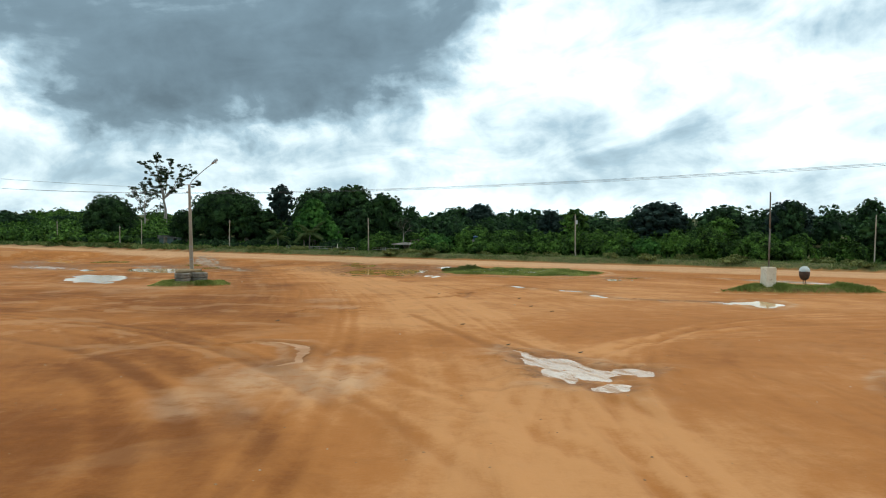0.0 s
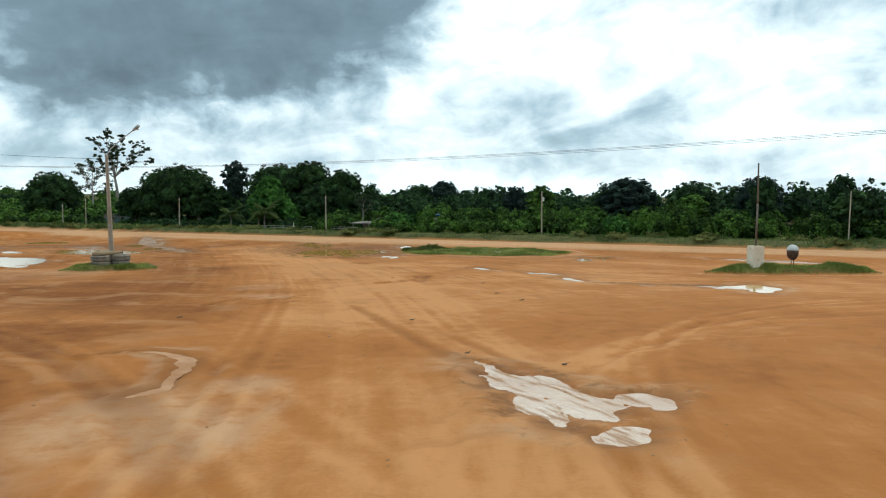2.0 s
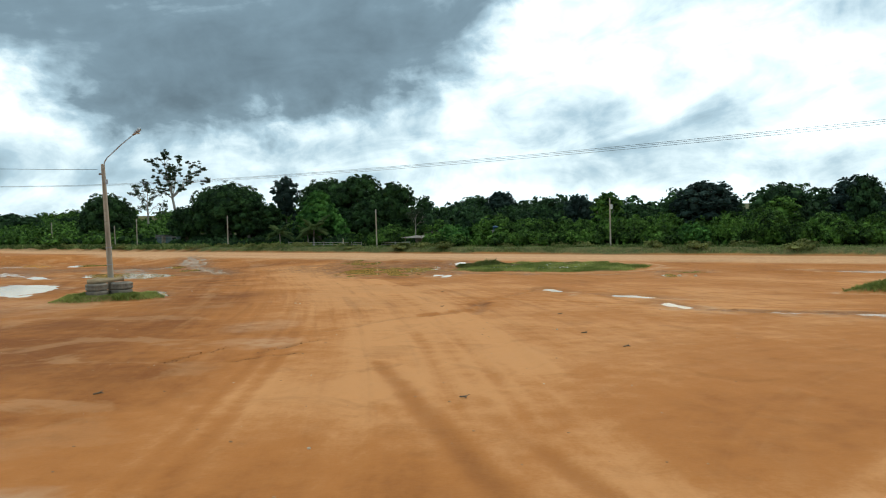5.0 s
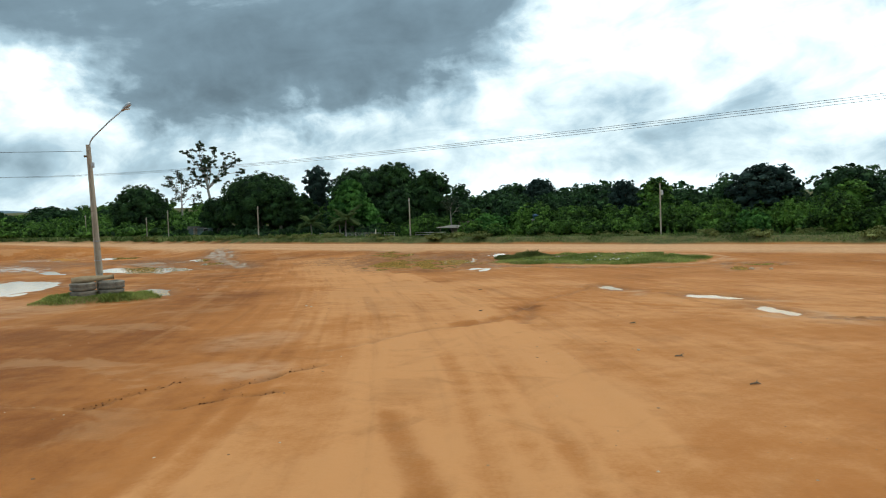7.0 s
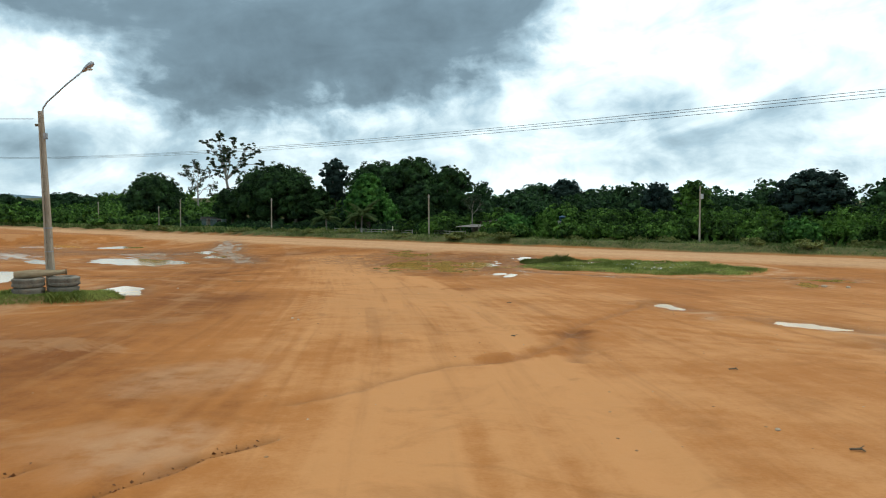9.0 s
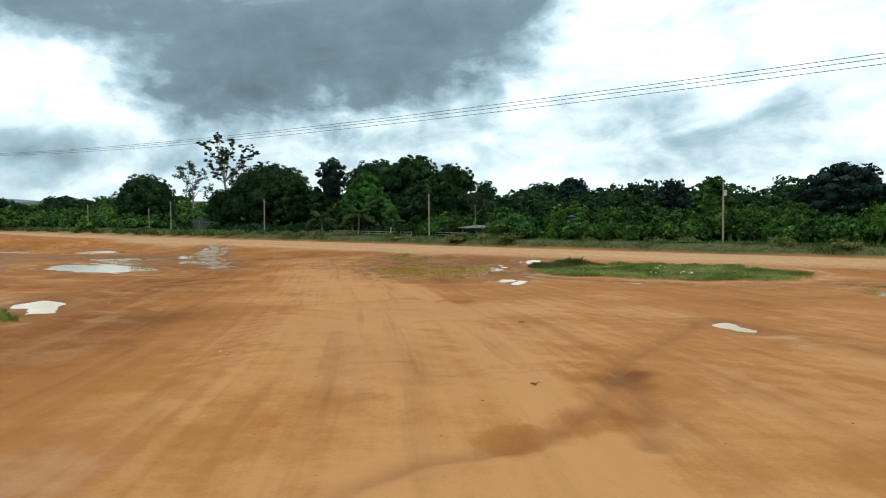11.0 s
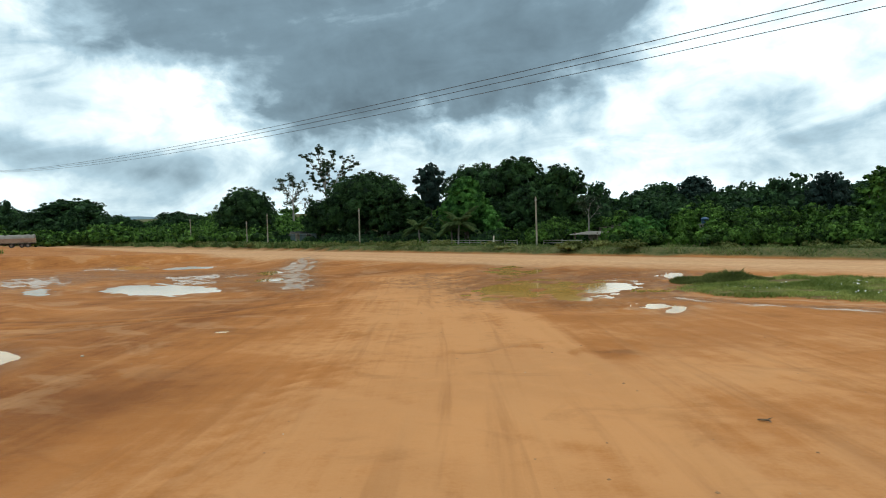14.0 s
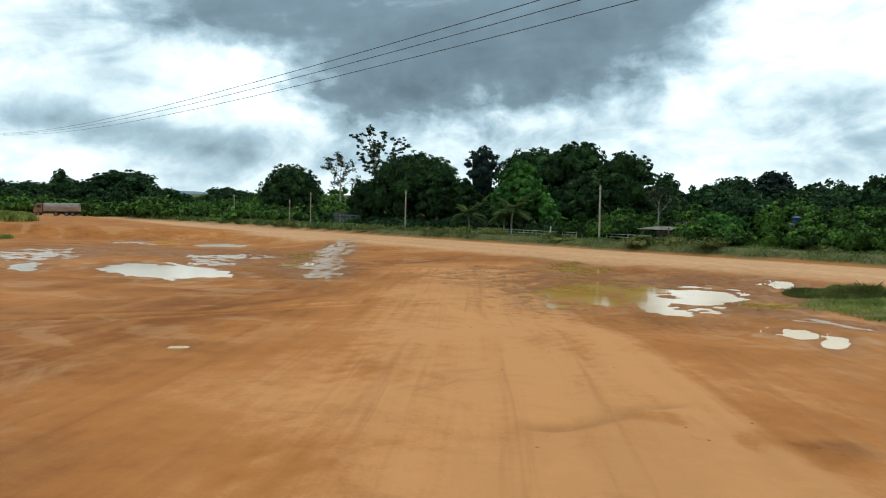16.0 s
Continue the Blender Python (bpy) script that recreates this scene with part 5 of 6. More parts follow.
PX, PY = -18.83, 53.62
pz = height(PX, PY)
lamp = thing("lamp_post", pose(PX, PY, pz - 0.05, 0, 0, 0) @ pose(0, 0, 0, 1.0, -1.0, 16), "leaning grey concrete lamp post standing in old tyres", "street lamp")
H = 7.3 + fall(PY) - pz
concrete_post(lamp, H, (0.28, 0.22), (0.16, 0.13))
for z in (H * 0.36, H * 0.23):
    bm = bmesh.new()
    add_box(bm, 0, 0, z, 0.27, 0.215, 0.05, bevel=0.008)
    part("band", bm, M_STEEL, lamp, "dark steel band")
arm_pts = [(0.06, 0, H - 0.5), (0.06, 0, H - 0.02), (0.10, 0, H + 0.12), (0.24, 0.01, H + 0.33), (0.99, 0.03, H + 1.02), (1.60, 0.05, H + 1.52)]
arm = tube("arm", arm_pts, 0.032, M_STEEL, 8)
arm.parent = lamp
arm["label"] = "slanting galvanised steel arm"
bm = bmesh.new()
turn = Vector((0.72, 0, 0.62)).to_track_quat("X", "Z").to_matrix().to_4x4()
lathe(bm, [(0.0, -0.28), (0.05, -0.27), (0.085, -0.12), (0.11, 0.1), (0.09, 0.24), (0.0, 0.28)], 12, Matrix.Translation((1.76, 0.06, H + 1.66)) @ turn @ pose(0, 0, 0, 0, 90, 0))
head = part("lamp_head", bm, M_STEEL, lamp, "grey lamp head", True)
bm = bmesh.new()
lathe(bm, [(0.0, -0.06), (0.06, -0.05), (0.085, 0.0), (0.05, 0.02)], 12, Matrix.Translation((1.80, 0.06, H + 1.58)) @ Matrix.Diagonal((1.7, 1, 1, 1)))
part("lens", bm, M_LENS, head, smooth=True)
bm = bmesh.new()
add_box(bm, 0.12, 0, H - 1.05, 0.12, 0.16, 0.24, bevel=0.015)
part("control_box", bm, M_STEEL, lamp)
bm = bmesh.new()
lathe(bm, [(0.0, 0.0), (0.045, 0.0), (0.06, 0.03), (0.035, 0.06), (0.06, 0.09), (0.04, 0.12), (0.0, 0.13)], 10, pose(-0.22, 0, H - 0.52, 0, 90, 0))
part("insulator", bm, M_CUT, lamp, smooth=True)
bm = bmesh.new()
add_box(bm, 0, 0, -0.6, 0.5, 0.42, 0.62)
part("footing", bm, M_CONCRETE, lamp)

ins = Vector((PX - 0.42, PY - 0.1, 6.97 + fall(PY)))
far_end = Vector((-78.0, 66.0, 13.2 + fall(66)))
pts = []
for i in range(25):
    k = i / 24
    p = ins.lerp(far_end, k)
    p.z -= 4 * 0.9 * k * (1 - k)
    pts.append(tuple(p))
tagged(tube("overhead_wire", pts, 0.012, M_CABLE), "thin black wire running from the lamp post", "wire")
fp = thing("utility_pole", pose(-78.0, 66.0, height(-78, 66) - 0.1), "grey concrete pole at the end of a wire", "pole")
concrete_post(fp, 13.5 + fall(66) - height(-78, 66), (0.34, 0.26), (0.18, 0.15))


def truck_tyre(x, y, z, turn, tilt=0.0):
    bm = bmesh.new()
    R, hole = 0.50, 0.27
    prof = [(hole, -0.10), (hole + 0.03, -0.13), (0.36, -0.15), (0.44, -0.14), (0.485, -0.115), (R, -0.08), (R, -0.03), (R - 0.016, -0.025), (R - 0.016, 0.025), (R, 0.03), (R, 0.08), (0.485, 0.115), (0.44, 0.14), (0.36, 0.15), (hole + 0.03, 0.13), (hole, 0.10), (hole + 0.02, 0.05), (0.44, 0.09), (0.465, 0.0), (0.44, -0.09), (hole + 0.02, -0.05), (hole, -0.10)]
    lathe(bm, prof, 36)
    for i in range(36):
        a = 2 * math.pi * (i + 0.5) / 36
        for sgn in (-1, 1):
            m = Matrix.Rotation(a, 4, "Z") @ Matrix.Translation((R - 0.004, 0, sgn * 0.085)) @ Matrix.Diagonal((0.022, 0.045, 0.05, 1))
            bmesh.ops.create_cube(bm, size=1, matrix=m)
    bmesh.ops.scale(bm, vec=(1.1, 1.1, 1.2), verts=bm.verts)
    return part("truck_tyre", bm, M_RUBBER, smooth=False), pose(x, y, z, tilt, 0, turn)


tyres = []
first, m = truck_tyre(0, 0, 0, 0)
tagged(first, "old worn truck tyre lying flat in a stack", "tyre", "stacked tyres")
spots = []
tz = height(PX, PY) - 0.07
for sgn in (-1, 1):
    cx, cy = PX + sgn * 0.575 * 0.83 + 0.12, PY + sgn * 0.575 * 0.56 - 0.45
    spots += [(cx, cy, tz + 0.165, 20, 0), (cx + 0.02 * sgn, cy + 0.02, tz + 0.525, 65, 0.8)]
for i, (x, y, z, turn, tilt) in enumerate(spots):
    m = pose(x, y, z, tilt, 0, turn)
    if i == 0:
        first.matrix_world = m
    else:
        copy_thing(first, m)

bm = bmesh.new()
rng = random.Random(2)
rings = []
for i in range(9):
    k = i / 8
    rr = (0.105 + 0.02 * math.sin(5 * k)) * (1 - 0.18 * k)
    rings.append([bm.verts.new((-0.75 + 1.5 * k, rr * math.cos(a) * (1 + rng.uniform(-0.05, 0.05)) + 0.03 * math.sin(3 * k), rr * math.sin(a) * (1 + rng.uniform(-0.05, 0.05)))) for a in [2 * math.pi * j / 12 for j in range(12)]])
for a, b in zip(rings, rings[1:]):
    for j in range(12):
        bm.faces.new((a[j], a[(j + 1) % 12], b[(j + 1) % 12], b[j]))
log = thing("log", pose(PX + 0.0, PY - 0.56, tz + 0.845, 0, -2, 34) @ Matrix.Diagonal((1.16, 1.3, 1.3, 1)), "short pale cut log lying across two tyre stacks", "log")
part("stem", bm, M_LOG, log, smooth=True)
for xx, sgn in ((-0.752, -1), (0.752, 1)):
    bm = bmesh.new()
    lathe(bm, [(0.0, 0.0), (0.06, 0.003), (0.10 if sgn < 0 else 0.082, 0.0), (0.10 if sgn < 0 else 0.082, -0.04)], 12, pose(xx, 0.0, 0, 0, 90 * sgn, 0))
    part("cut_end", bm, M_CUT, log)

# ---- white block with its post, and the globe bin ----
BX, BY = 21.4, 52.9
bz = height(BX, BY)
blk = thing("concrete_block", pose(BX, BY, bz - 0.08, 0, 0, 14), "square whitewashed concrete block in the grass", "block")
bm = bmesh.new()
add_box(bm, 0, 0, 0, 0.74, 0.74, 1.42, bevel=0.04)
part("body", bm, M_WHITE, blk)
cp = thing("wooden_pole", pose(BX, BY, bz + 1.33, 0, 0, 22), "slim weathered grey-brown wooden pole rising from the white block", "pole")
bm = bmesh.new()
add_limb(bm, (0, 0, 0), (0.03, 0.01, 2.6), 0.062, 0.055, 12)
add_limb(bm, (0.03, 0.01, 2.6), (0.02, 0.04, 5.1), 0.055, 0.045, 12)
part("shaft", bm, M_BARK, cp, "", True)
bm = bmesh.new()
lathe(bm, [(0.075, -0.01), (0.085, 0.0), (0.085, 0.05), (0.062, 0.058)], 14, pose(0, 0, 0.01))
part("collar", bm, M_CUT, cp, "dark collar where the pole enters the block", True)
SX, SY = 24.7, 54.9
sz = height(SX, SY)
bin_ = thing("globe_bin", pose(SX, SY, sz - 0.04) @ Matrix.Diagonal((0.86, 0.86, 1.14, 1)), "round rusty brown litter bin with a pale domed lid", "bin")
bm = bmesh.new()
lathe(bm, [(0.0, 0.48), (0.16, 0.50), (0.30, 0.60), (0.395, 0.76), (0.415, 0.92), (0.405, 1.06), (0.385, 1.06), (0.39, 0.92), (0.37, 0.77), (0.0, 0.56)], 24)
part("bowl", bm, M_RUST, bin_, "rusty brown rounded bowl", True)
bm = bmesh.new()
lathe(bm, [(0.425, 1.05), (0.43, 1.09), (0.385, 1.20), (0.28, 1.30), (0.14, 1.355), (0.0, 1.37)], 24)
part("lid", bm, M_LID, bin_, "faded pale domed lid", True)
for sgn in (-1, 1):
    bm = bmesh.new()
    add_limb(bm, (0.10 * sgn, 0, -0.1), (0.08 * sgn, 0, 0.56), 0.032, 0.032, 8)
    part("leg", bm, M_RUST, bin_)

# ---- power line overhead ----
for off in (-0.65, 0.0, 0.9):
    pts = []
    for i in range(61):
        s = -110 + 275 * i / 60
        x, y = at_road(s, 56.3 + off)
        d = abs(s - 25)
        z = 8.15 + (0.00040 * d * d if d < 95 else 0.00040 * 95 * 95 + (d - 95) * 0.075)
        pts.append((x, y, z + fall(y)))
    tagged(tube("power_cable", pts, 0.011, M_CABLE), "black overhead power cable sagging across the lot", "cable", "power line cables")
for s in (-110, 165):
    x, y = at_road(s, 56.3)
    z = height(x, y)
    top = 8.15 + 0.00040 * 95 * 95 + (abs(s - 25) - 95) * 0.075 + fall(y)
    tp = thing("utility_pole", pose(x, y, z - 0.1, 0, 0, 60), "tall grey concrete pole carrying the overhead cables", "pole")
    concrete_post(tp, top - z + 0.15, (0.5, 0.36), (0.24, 0.2))
    bm = bmesh.new()
    add_box(bm, 0.1, 0, top - z - 0.12, 1.5, 0.1, 0.12)
    part("crossarm", bm, M_PLANK, tp)

# ---- roadside poles ----
for i, (s, h) in enumerate(((-32, 6.3), (3, 6.2), (11.9 + 31, 6.6), (84.0, 6.3), (122.3, 6.2), (153.3, 6.3), (162.0, 4.9), (190, 6.2))):
    x, y = at_road(s, 108.3)
    z = height(x, y)
    up = thing("utility_pole", pose(x, y, z - 0.2, 0.6 * math.sin(i * 2.1), 0.8 * math.cos(i * 1.3), 60), "slim pale concrete pole in the verge", "pole", "roadside poles")
    concrete_post(up, h + 0.2, (0.19, 0.17), (0.13, 0.12))
    bm = bmesh.new()
    add_box(bm, 0, 0, h - 0.35, 0.34, 0.07, 0.09)
    add_limb(bm, (-0.14, 0, h - 0.26), (-0.14, 0, h - 0.08), 0.045, 0.03)
    add_limb(bm, (0.14, 0, h - 0.26), (0.14, 0, h - 0.08), 0.045, 0.03)
    part("bracket", bm, M_STEEL, up)
    if i == 2:
        bm = bmesh.new()
        add_box(bm, 0.0, -0.22, h - 1.3, 0.34, 0.24, 0.6, bevel=0.02)
        part("meter_box", bm, M_LID, up, "pale weathered meter box")


# ---- palms ----
def frond_mesh():
    bm = bmesh.new()
    L, n = 3.4, 28
    path = [(L * (k - 0.10 * k * k), 0, L * (0.34 * k - 0.50 * k * k)) for k in [i / n for i in range(n + 1)]]
    for i in range(n):
        p, q = Vector(path[i]), Vector(path[i + 1])
        add_limb(bm, p, q, 0.035 * (1 - i / n) + 0.006, 0.035 * (1 - (i + 1) / n) + 0.006, 4)
        if i < 2:
            continue
        k = i / n
        ln = 0.62 * math.sin(math.pi * (0.12 + 0.86 * k)) ** 0.7 + 0.12
        for sgn in (-1, 1):
            for half in (0.0, 0.5):
                o = p.lerp(q, half)
                a = o + Vector((0.05, 0.0, 0))
                tip = o + Vector((0.42 * ln, sgn * 0.66 * ln, -0.62 * ln))
                mid = o + Vector((0.24 * ln + 0.03, sgn * 0.40 * ln, -0.16 * ln))
                wv = Vector((0.06, 0, 0.02))
                vs = [bm.verts.new(v) for v in (o - wv * 0.5, a, mid + wv, tip, mid - wv)]
                bm.faces.new(vs)
    me = bpy.data.meshes.new("frond")
    bm.to_mesh(me)
    bm.free()
    me.materials.append(M_PALM)
    return me


FROND = frond_mesh()


def palm(x, y, trunk, size, seed):
    r = random.Random(seed)
    z = height(x, y)
    t = thing("coconut_palm", pose(x, y, z - 0.1), "young coconut palm with drooping pale green fronds", "palm tree", "palms by the road")
    bm = bmesh.new()
    lean = r.uniform(-0.2, 0.2)
    last = Vector((0, 0, 0))
    for i in range(8):
        nxt = Vector((lean * ((i + 1) / 8) ** 2, 0, trunk * (i + 1) / 8))
        add_limb(bm, last, nxt, 0.19 - 0.008 * i, 0.16 - 0.008 * i, 9)
        last = nxt
    part("trunk", bm, M_PALEBARK, t)
    for i in range(24):
        f = new("frond", FROND)
        f.parent = t
        up = 8 - 84 * ((i * 0.7549) % 1.0)
        k = size * r.uniform(0.8, 1.1)
        f.matrix_basis = Matrix.Translation(last) @ pose(0, 0, 0, 0, 0, i * 137.5) @ pose(0, 0, 0, r.uniform(-15, 15), up + 12, 0) @ Matrix.Diagonal((k, k, k, 1))
    return t


palm(-41.0, 154.6, 2.7, 1.0, 1)
palm(-33.2, 150.2, 3.3, 1.15, 2)
palm(-34.6, 151.6, 2.4, 0.8, 3)


# ---- sheds, tank, fence ----
def corrugated(length, depth, drop, pitch=0.18):
    bm = bmesh.new()
    n = int(length / (pitch / 4))
    rows = []
    for k in (0, 1):
        rows.append([bm.verts.new((-length / 2 + length * i / n, depth * (k - 0.5), drop * (0.5 - k) + 0.025 * math.sin(2 * math.pi * i / 4))) for i in range(n + 1)])
    for i in range(n):
        bm.faces.new((rows[0][i], rows[0][i + 1], rows[1][i + 1], rows[1][i]))
    r = bmesh.ops.solidify(bm, geom=bm.faces[:], thickness=0.03)
    return bm


def hut(name, x, y, turn, w_, d_, h_, wall_mat, roof_mat, label, open_front=False):
    z = height(x, y)
    t = thing(name, pose(x, y, z - 0.05, 0, 0, turn), label, "shed")
    if open_front:
        for px_ in (-w_ / 2 + 0.1, 0.0, w_ / 2 - 0.1):
            for py_ in (-d_ / 2 + 0.1, d_ / 2 - 0.1):
                bm = bmesh.new()
                add_box(bm, px_, py_, 0, 0.14, 0.14, h_ + (0.25 if py_ < 0 else -0.15))
                part("post", bm, M_PLANK, t)
        bm = bmesh.new()
        add_box(bm, 0, d_ / 2 - 0.2, 0, w_ - 0.3, 0.06, h_ - 0.3)
        part("back_wall", bm, M_PLANK, t)
    else:
        th = 0.14
        for nm, px_, py_, sx, sy in (("wall", 0, -d_ / 2, w_, th), ("wall", 0, d_ / 2, w_, th), ("wall", -w_ / 2 + th / 2, 0, th, d_ - th), ("wall", w_ / 2 - th / 2, 0, th, d_ - th)):
            bm = bmesh.new()
            add_box(bm, px_, py_, 0, sx, sy, h_)
            part(nm, bm, wall_mat, t)
        bm = bmesh.new()
        add_box(bm, -w_ * 0.22, -d_ / 2 - th / 2 - 0.012, 0.1, 0.85, 0.04, 1.95)
        part("door", bm, M_PLANK, t)
        bm = bmesh.new()
        add_box(bm, w_ * 0.22, -d_ / 2 - th / 2 - 0.012, 1.0, 1.0, 0.04, 0.9)
        wd = part("window", bm, M_PALEWOOD, t)
        bm = bmesh.new()
        add_box(bm, w_ * 0.22, -d_ / 2 - th / 2 - 0.035, 1.08, 0.84, 0.02, 0.74)
        part("pane", bm, M_GLASS, wd)
    rf = part("roof", corrugated(w_ + 0.8, d_ + 1.0, -0.4 if open_front else 0.0), roof_mat, t)
    rf.matrix_basis = pose(0, 0, h_ + 0.1, 8 if not open_front else -2, 0, 0)
    return t


hut("barn", -10.2, 137.2, -22, 6.4, 4.2, 1.55, M_PLANK, M_ROOF, "open timber barn with a low grey corrugated roof", True)
hut("barn", -8.6, 141.4, -22, 4.4, 3.2, 2.1, M_PLANK, M_DARKROOF, "dark weathered shed with a rusty roof behind bushes")
hut("farm_shed", -76.0, 180.5, 24, 5.2, 4.0, 1.9, M_PLASTER, M_DARKROOF, "small blue-green shed with a dark roof among trees")

tx, ty = 1.4, 132.2
tz0 = height(tx, ty)
tank = thing("water_tank", pose(tx, ty, tz0 - 0.05, 0, 0, 15), "blue plastic water tank on a pale timber stand", "water tank")
bm = bmesh.new()
lathe(bm, [(0.0, 2.42), (0.34, 2.42), (0.40, 2.72), (0.45, 2.98), (0.47, 2.98), (0.47, 3.02), (0.42, 3.03), (0.37, 3.10), (0.12, 3.18), (0.0, 3.19)], 20)
part("tank_body", bm, M_BLUE, tank, "blue plastic tub with a lid", True)
for sx in (-0.4, 0.4):
    for sy in (-0.4, 0.4):
        bm = bmesh.new()
        add_box(bm, sx, sy, 0, 0.12, 0.12, 2.34)
        part("leg", bm, M_PALEWOOD, tank)
bm = bmesh.new()
add_box(bm, 0, 0, 2.34, 1.1, 1.1, 0.08)
part("platform", bm, M_PALEWOOD, tank)
for ang in (0, 90):
    bm = bmesh.new()
    add_box(bm, 0, 0.475, 1.1, 0.9, 0.03, 0.1)
    o = part("brace", bm, M_PALEWOOD, tank)
    o.matrix_basis = pose(0, 0, 0, 0, 0, ang)


def rail_fence(s0, s1, c):
    a = at_road(s0, c)
    t = thing("fence", pose(a[0], a[1], 0), "low pale timber rail fence beside the road", "fence", "rail fences")
    n = max(2, int(abs(s1 - s0) / 2.1))
    tops = []
    for i in range(n + 1):
        x, y = at_road(s0 + (s1 - s0) * i / n, c)
        z = height(x, y)
        bm = bmesh.new()
        add_box(bm, x - a[0], y - a[1], z - 0.2, 0.09, 0.09, 1.05)
        part("fence_post", bm, M_PALEWOOD, t)
        tops.append(Vector((x - a[0], y - a[1], z)))
    for p, q in zip(tops, tops[1:]):
        for hh in (0.74, 0.42):
            bm = bmesh.new()
            d = q - p
            m = Matrix.Translation((p + q) / 2 + Vector((0, 0, hh))) @ d.to_track_quat("X", "Z").to_matrix().to_4x4() @ Matrix.Diagonal((d.length, 0.035, 0.075, 1))
            bmesh.ops.create_cube(bm, size=1, matrix=m)
            part("rail", bm, M_PALEWOOD, t)
    return t


rail_fence(88.5, 106.5, 109.6)
rail_fence(78.0, 84.0, 109.6)
x, y = at_road(92.2, 109.0)
gp = thing("gate_post", pose(x, y, height(x, y) - 0.1), "thick weathered white gate post by the fence", "post")
bm = bmesh.new()
add_box(bm, 0, 0, 0, 0.16, 0.16, 1.5, bevel=0.03)
part("shaft", bm, M_WHITE, gp)

# ---- lorry on the bend ----
LX, LY = -146.5, 172.3
lz = max(height(LX, LY), height(LX - 3, LY + 2)) + 0.02
lorry = thing("lorry", pose(LX, LY, lz, 0, 0, 42), "dusty brown lorry with a long tarpaulin-covered load", "lorry")
bm = bmesh.new()
prof = [(-4.7, 0.75), (-4.75, 1.3), (-4.6, 1.75), (-4.25, 2.75), (-4.0, 2.9), (-2.95, 2.9), (-2.9, 0.75)]
sides = [[bm.verts.new((x, yy, z)) for x, z in prof] for yy in (-1.2, 1.2)]
for i in range(len(prof)):
    j = (i + 1) % len(prof)
    bm.faces.new((sides[0][i], sides[0][j], sides[1][j], sides[1][i]))
bm.faces.new(sides[0][::-1])
bm.faces.new(sides[1])
bmesh.ops.bevel(bm, geom=bm.edges[:], offset=0.05, segments=2, affect="EDGES")
cab = part("cab", bm, M_CAB, lorry)
for yy in (-1.215, 1.215):
    bm = bmesh.new()
    add_box(bm, -3.6, yy, 1.85, 0.85, 0.03, 0.65)
    part("side_window", bm, M_GLASS, cab)
bm = bmesh.new()
add_box(bm, -4.47, 0, 1.9, 0.03, 2.1, 0.7, turn=Matrix.Rotation(radians(19), 4, "Y"))
part("windscreen", bm, M_GLASS, cab)
bm = bmesh.new()
add_box(bm, -4.78, 0, 0.5, 0.16, 2.35, 0.3, bevel=0.03)
part("bumper", bm, M_BLACK, lorry)
bm = bmesh.new()
for yy in (-0.45, 0.45):
    add_box(bm, 0.0, yy, 0.72, 9.0, 0.14, 0.24)
part("chassis", bm, M_BLACK, lorry)
for yy in (-1.25, 1.25):
    for k in range(3):
        bm = bmesh.new()
        add_box(bm, 0.95, yy, 1.22 + 0.31 * k, 7.3, 0.05, 0.29)
        part("side_board", bm, M_TRUCKBODY, lorry)
for xx in (-2.7, 4.6):
    bm = bmesh.new()
    add_box(bm, xx, 0, 1.22, 0.05, 2.42, 0.92)
    part("end_board", bm, M_TRUCKBODY, lorry)
bm = bmesh.new()
add_box(bm, 0.95, 0, 1.02, 7.35, 2.44, 0.18)
part("bed", bm, M_PLANK, lorry)
bm = bmesh.new()
nx_, ny_ = 24, 10
grid = []
for i in range(nx_ + 1):
    row = []
    for j in range(ny_ + 1):
        x = -2.66 + 7.24 * i / nx_
        y = -1.2 + 2.4 * j / ny_
        edge = (1 - abs(2 * j / ny_ - 1) ** 6)
        z = 2.12 + 0.85 * edge * (0.94 + 0.08 * math.sin(i * 1.1) + 0.04 * math.sin(i * 2.3 + j))
        row.append(bm.verts.new((x, y, z)))
    grid.append(row)
for i in range(nx_):
    for j in range(ny_):
        bm.faces.new((grid[i][j], grid[i + 1][j], grid[i + 1][j + 1], grid[i][j + 1]))
for row in (grid[0], grid[-1]):
    low = [bm.verts.new((v.co.x, v.co.y, 2.1)) for v in row]
    for j in range(ny_):
        bm.faces.new((row[j], row[j + 1], low[j + 1], low[j]))
part("tarpaulin", bm, M_TARP, lorry, "faded grey tarpaulin over the load", True)
for xx in (-3.75, -0.2, 1.9, 3.1):
    for yy in (-1.05, 1.05):
        wheel = new("wheel")
        wheel.parent = lorry
        wheel.matrix_basis = pose(xx, yy, 0.5, 90, 0, 0)
        bm = bmesh.new()
        lathe(bm, [(0.28, -0.13), (0.44, -0.14), (0.5, -0.09), (0.5, 0.09), (0.44, 0.14), (0.28, 0.13), (0.28, -0.13)], 20)
        part("tyre", bm, M_BLACK, wheel, smooth=True)
        bm = bmesh.new()
        lathe(bm, [(0.0, -0.05), (0.12, -0.07), (0.14, -0.02), (0.25, -0.03), (0.285, -0.11), (0.285, 0.11), (0.25, 0.03), (0.14, 0.02), (0.12, 0.07), (0.0, 0.05)], 20)
        part("rim", bm, M_RIM, wheel, smooth=True)

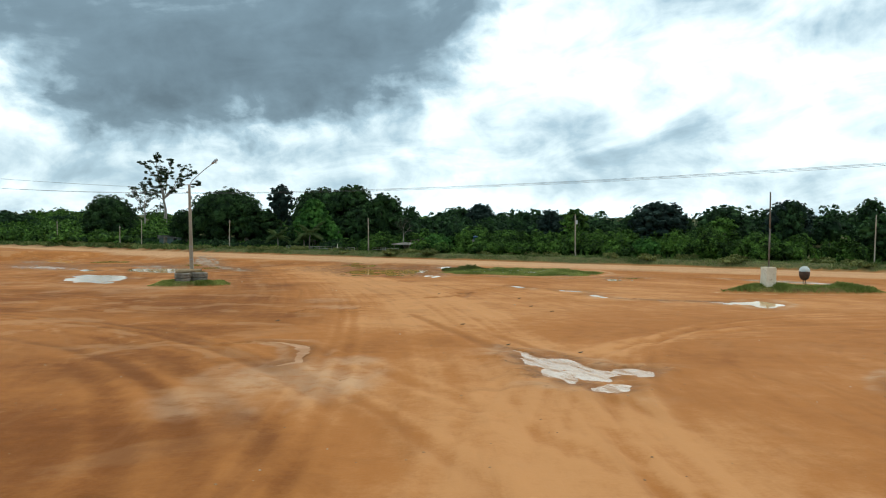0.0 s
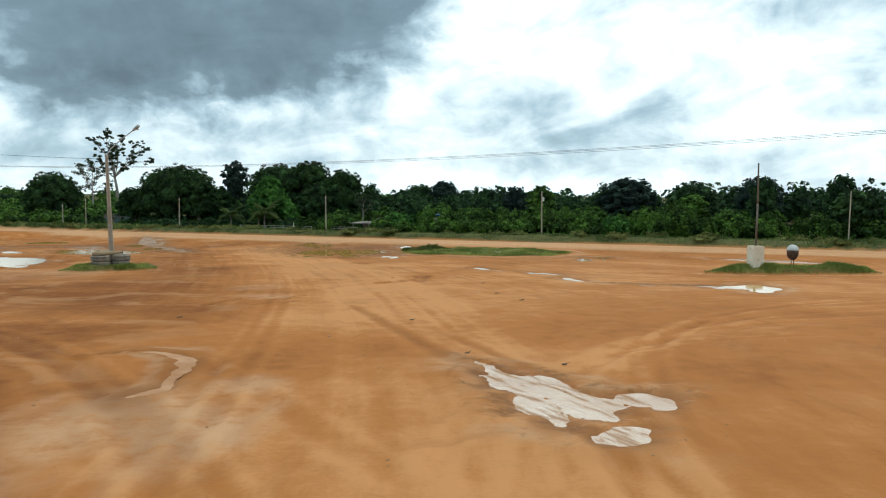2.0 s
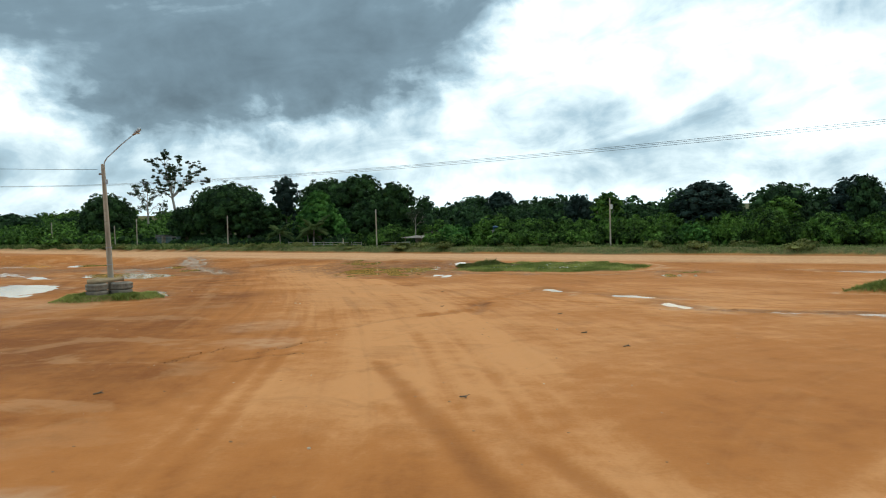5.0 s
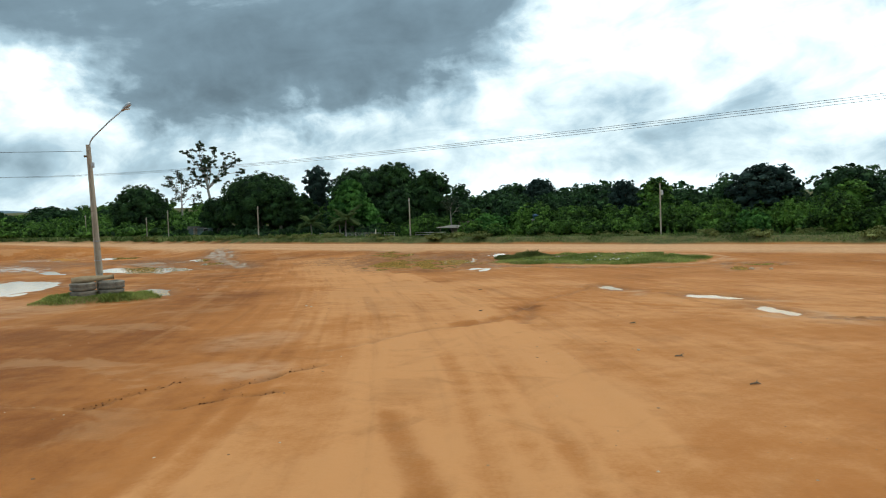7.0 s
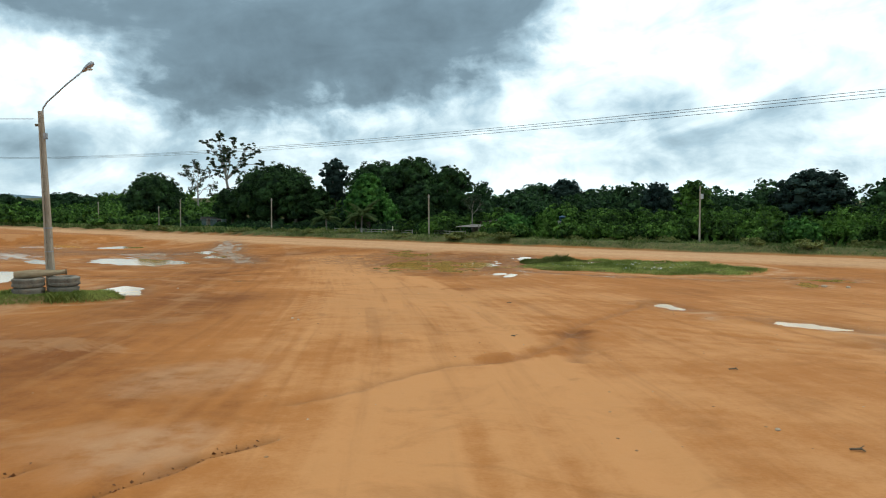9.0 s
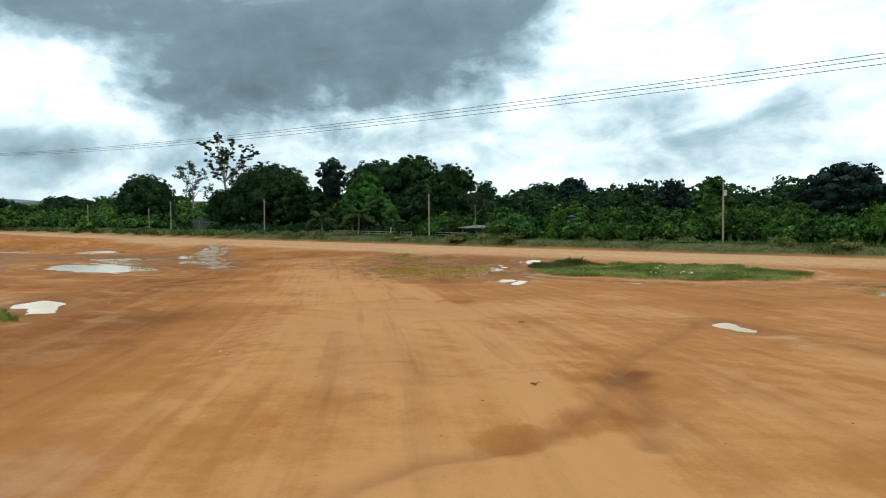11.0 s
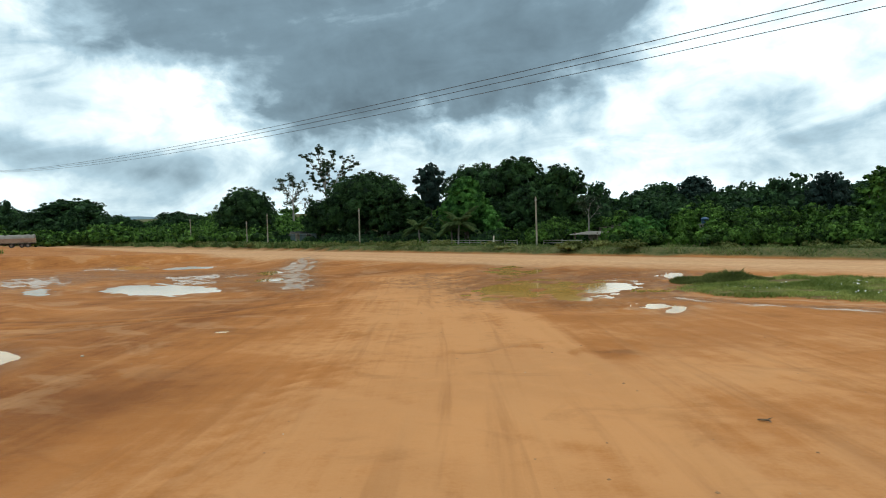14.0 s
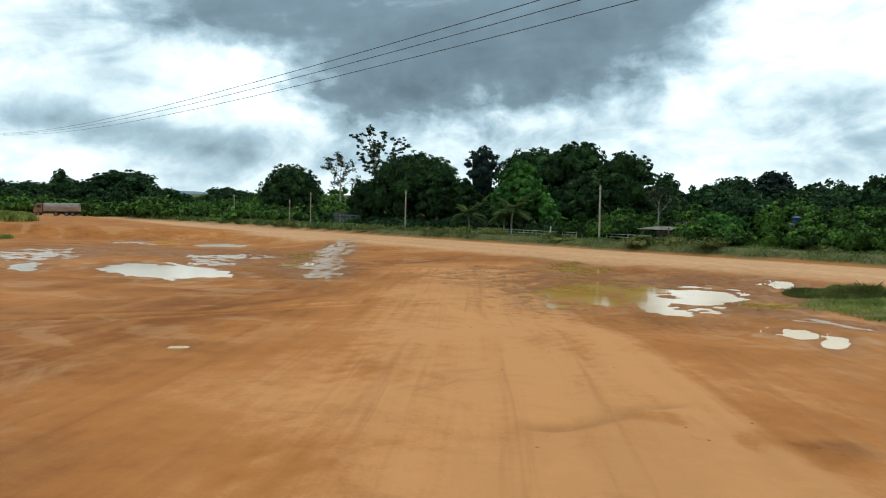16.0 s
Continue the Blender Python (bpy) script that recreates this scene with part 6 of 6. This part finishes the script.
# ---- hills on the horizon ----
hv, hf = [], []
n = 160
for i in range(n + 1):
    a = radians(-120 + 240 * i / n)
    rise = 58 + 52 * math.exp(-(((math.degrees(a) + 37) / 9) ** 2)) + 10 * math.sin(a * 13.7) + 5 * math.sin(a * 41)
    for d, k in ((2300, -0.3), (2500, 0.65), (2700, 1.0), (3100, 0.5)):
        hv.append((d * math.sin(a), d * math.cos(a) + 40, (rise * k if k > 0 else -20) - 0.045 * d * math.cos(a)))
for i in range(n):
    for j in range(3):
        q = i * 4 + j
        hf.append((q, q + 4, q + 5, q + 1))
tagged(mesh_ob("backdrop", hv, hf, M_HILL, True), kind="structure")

# ---- small things on the mud ----
def stick(x, y, turn, length):
    bm = bmesh.new()
    add_limb(bm, (-length / 2, 0, 0.015), (0.05, 0.02, 0.03), 0.014, 0.018, 6)
    add_limb(bm, (0.05, 0.02, 0.03), (length / 2, -0.03, 0.02), 0.018, 0.009, 6)
    add_limb(bm, (0.02, 0.02, 0.03), (0.09, 0.09, 0.06), 0.008, 0.005, 5)
    t = part("stick", bm, M_STICK)
    t.matrix_world = pose(x, y, height(x, y) + 0.004, 0, 0, turn)
    return tagged(t, "short dry brown stick lying on the mud", "stick", "sticks on the mud")


for x, y, turn, ln in ((4.25, 39.06, -15, 0.30), (-0.85, 48.7, -50, 0.26), (2.44, 24.43, -10, 0.16), (4.38, 23.3, -35, 0.16), (4.0, 44.6, -8, 0.3), (5.0, 36.2, 10, 0.3), (-6.1, 30.5, 30, 0.3), (1.0, 30.2, -30, 0.25), (-1.5, 57.5, -25, 0.35)):
    stick(x, y, turn, 0.6 * ln)


def pebbles(name, label, n, size, material, seed, area):
    r = np.random.RandomState(seed)
    x, y = r.uniform(area[0], area[1], n), r.uniform(area[2], area[3], n)
    keep = fbm(x * 0.3, y * 0.3, 88, 3) > -0.08
    x, y = x[keep], y[keep]
    z = ground_form(x, y)[0]
    out = []
    k = size * (0.4 + 1.2 * r.rand(len(x)) ** 2)
    cube = np.array([(-1, -1, 0), (1, -1, 0), (1, 1, 0), (-1, 1, 0), (-0.6, -0.6, 0.8), (0.6, -0.6, 0.9), (0.6, 0.6, 0.75), (-0.6, 0.6, 0.85)], float)
    for fc in ((4, 5, 6, 7), (0, 1, 5, 4), (1, 2, 6, 5), (2, 3, 7, 6), (3, 0, 4, 7)):
        v = cube[list(fc)][None] * k[:, None, None] * np.array([1, 1, 0.75]) * 0.5
        a = (np.arange(len(x)) * 2.4)[:, None]
        vx = v[..., 0] * np.cos(a) - v[..., 1] * np.sin(a) + x[:, None]
        vy = v[..., 0] * np.sin(a) + v[..., 1] * np.cos(a) + y[:, None]
        out.append(np.stack([vx, vy, v[..., 2] + z[:, None] - 0.004], -1))
    return tagged(quads(name, np.concatenate(out), material), label, "stones", kind="stuff")


pebbles("pebbles", "pale pebbles scattered over the mud", 190, 0.03, M_STONE, 3, (-14, 14, 8, 62))
pebbles("clods", "small dried clods of mud", 1300, 0.036, M_CLOD, 4, (-18, 18, 8, 75))



def rut_crumbs(lines, n, size, seed):
    """Loose crumbs of mud along the edges of ruts."""
    r = np.random.RandomState(seed)
    xs, ys = [], []
    for pts in lines:
        for (ax, ay), (bx, by) in zip(pts, pts[1:]):
            m = int(n * math.hypot(bx - ax, by - ay))
            k = r.rand(m)
            xs.append(ax + (bx - ax) * k + r.normal(size=m) * 0.07)
            ys.append(ay + (by - ay) * k + r.normal(size=m) * 0.07)
    x, y = np.concatenate(xs), np.concatenate(ys)
    lf = Leafage(seed)
    z = ground_form(x, y)[0]
    lf.cards(np.stack([x, y, z + 0.01], 1), np.tile((0.0, 0.0, 1.0), (len(x), 1)), size, 1.0)
    return tagged(lf.make("crumbs", M_CRUMB), "dark crumbs of wet mud along the ruts", "mud", kind="stuff")


rut_crumbs([pts for pts, width, deep in RILLS[3:6]], 22, 0.045, 21)


def stone(x, y, size, seed):
    r = random.Random(seed)
    bm = bmesh.new()
    bmesh.ops.create_icosphere(bm, subdivisions=2, radius=size)
    for v in bm.verts:
        v.co *= 1 + 0.25 * noise.noise(v.co * (2.2 / size) + Vector((seed, 0, 0)))
        v.co.z *= 0.6
    t = part("stone", bm, M_STONE, smooth=True)
    t.matrix_world = pose(x, y, height(x, y) + size * 0.3)
    return tagged(t, "small pale stone lying on the mud", "stone", "stones on the mud")


for i, (x, y, sz_) in enumerate(((-8.1, 50.9, 0.05), (-7.8, 50.6, 0.045), (3.5, 39.9, 0.04), (-1.0, 27.0, 0.03), (-17.5, 60.5, 0.05), (15.0, 70.8, 0.16), (16.0, 70.2, 0.13))):
    stone(x, y, sz_, i)
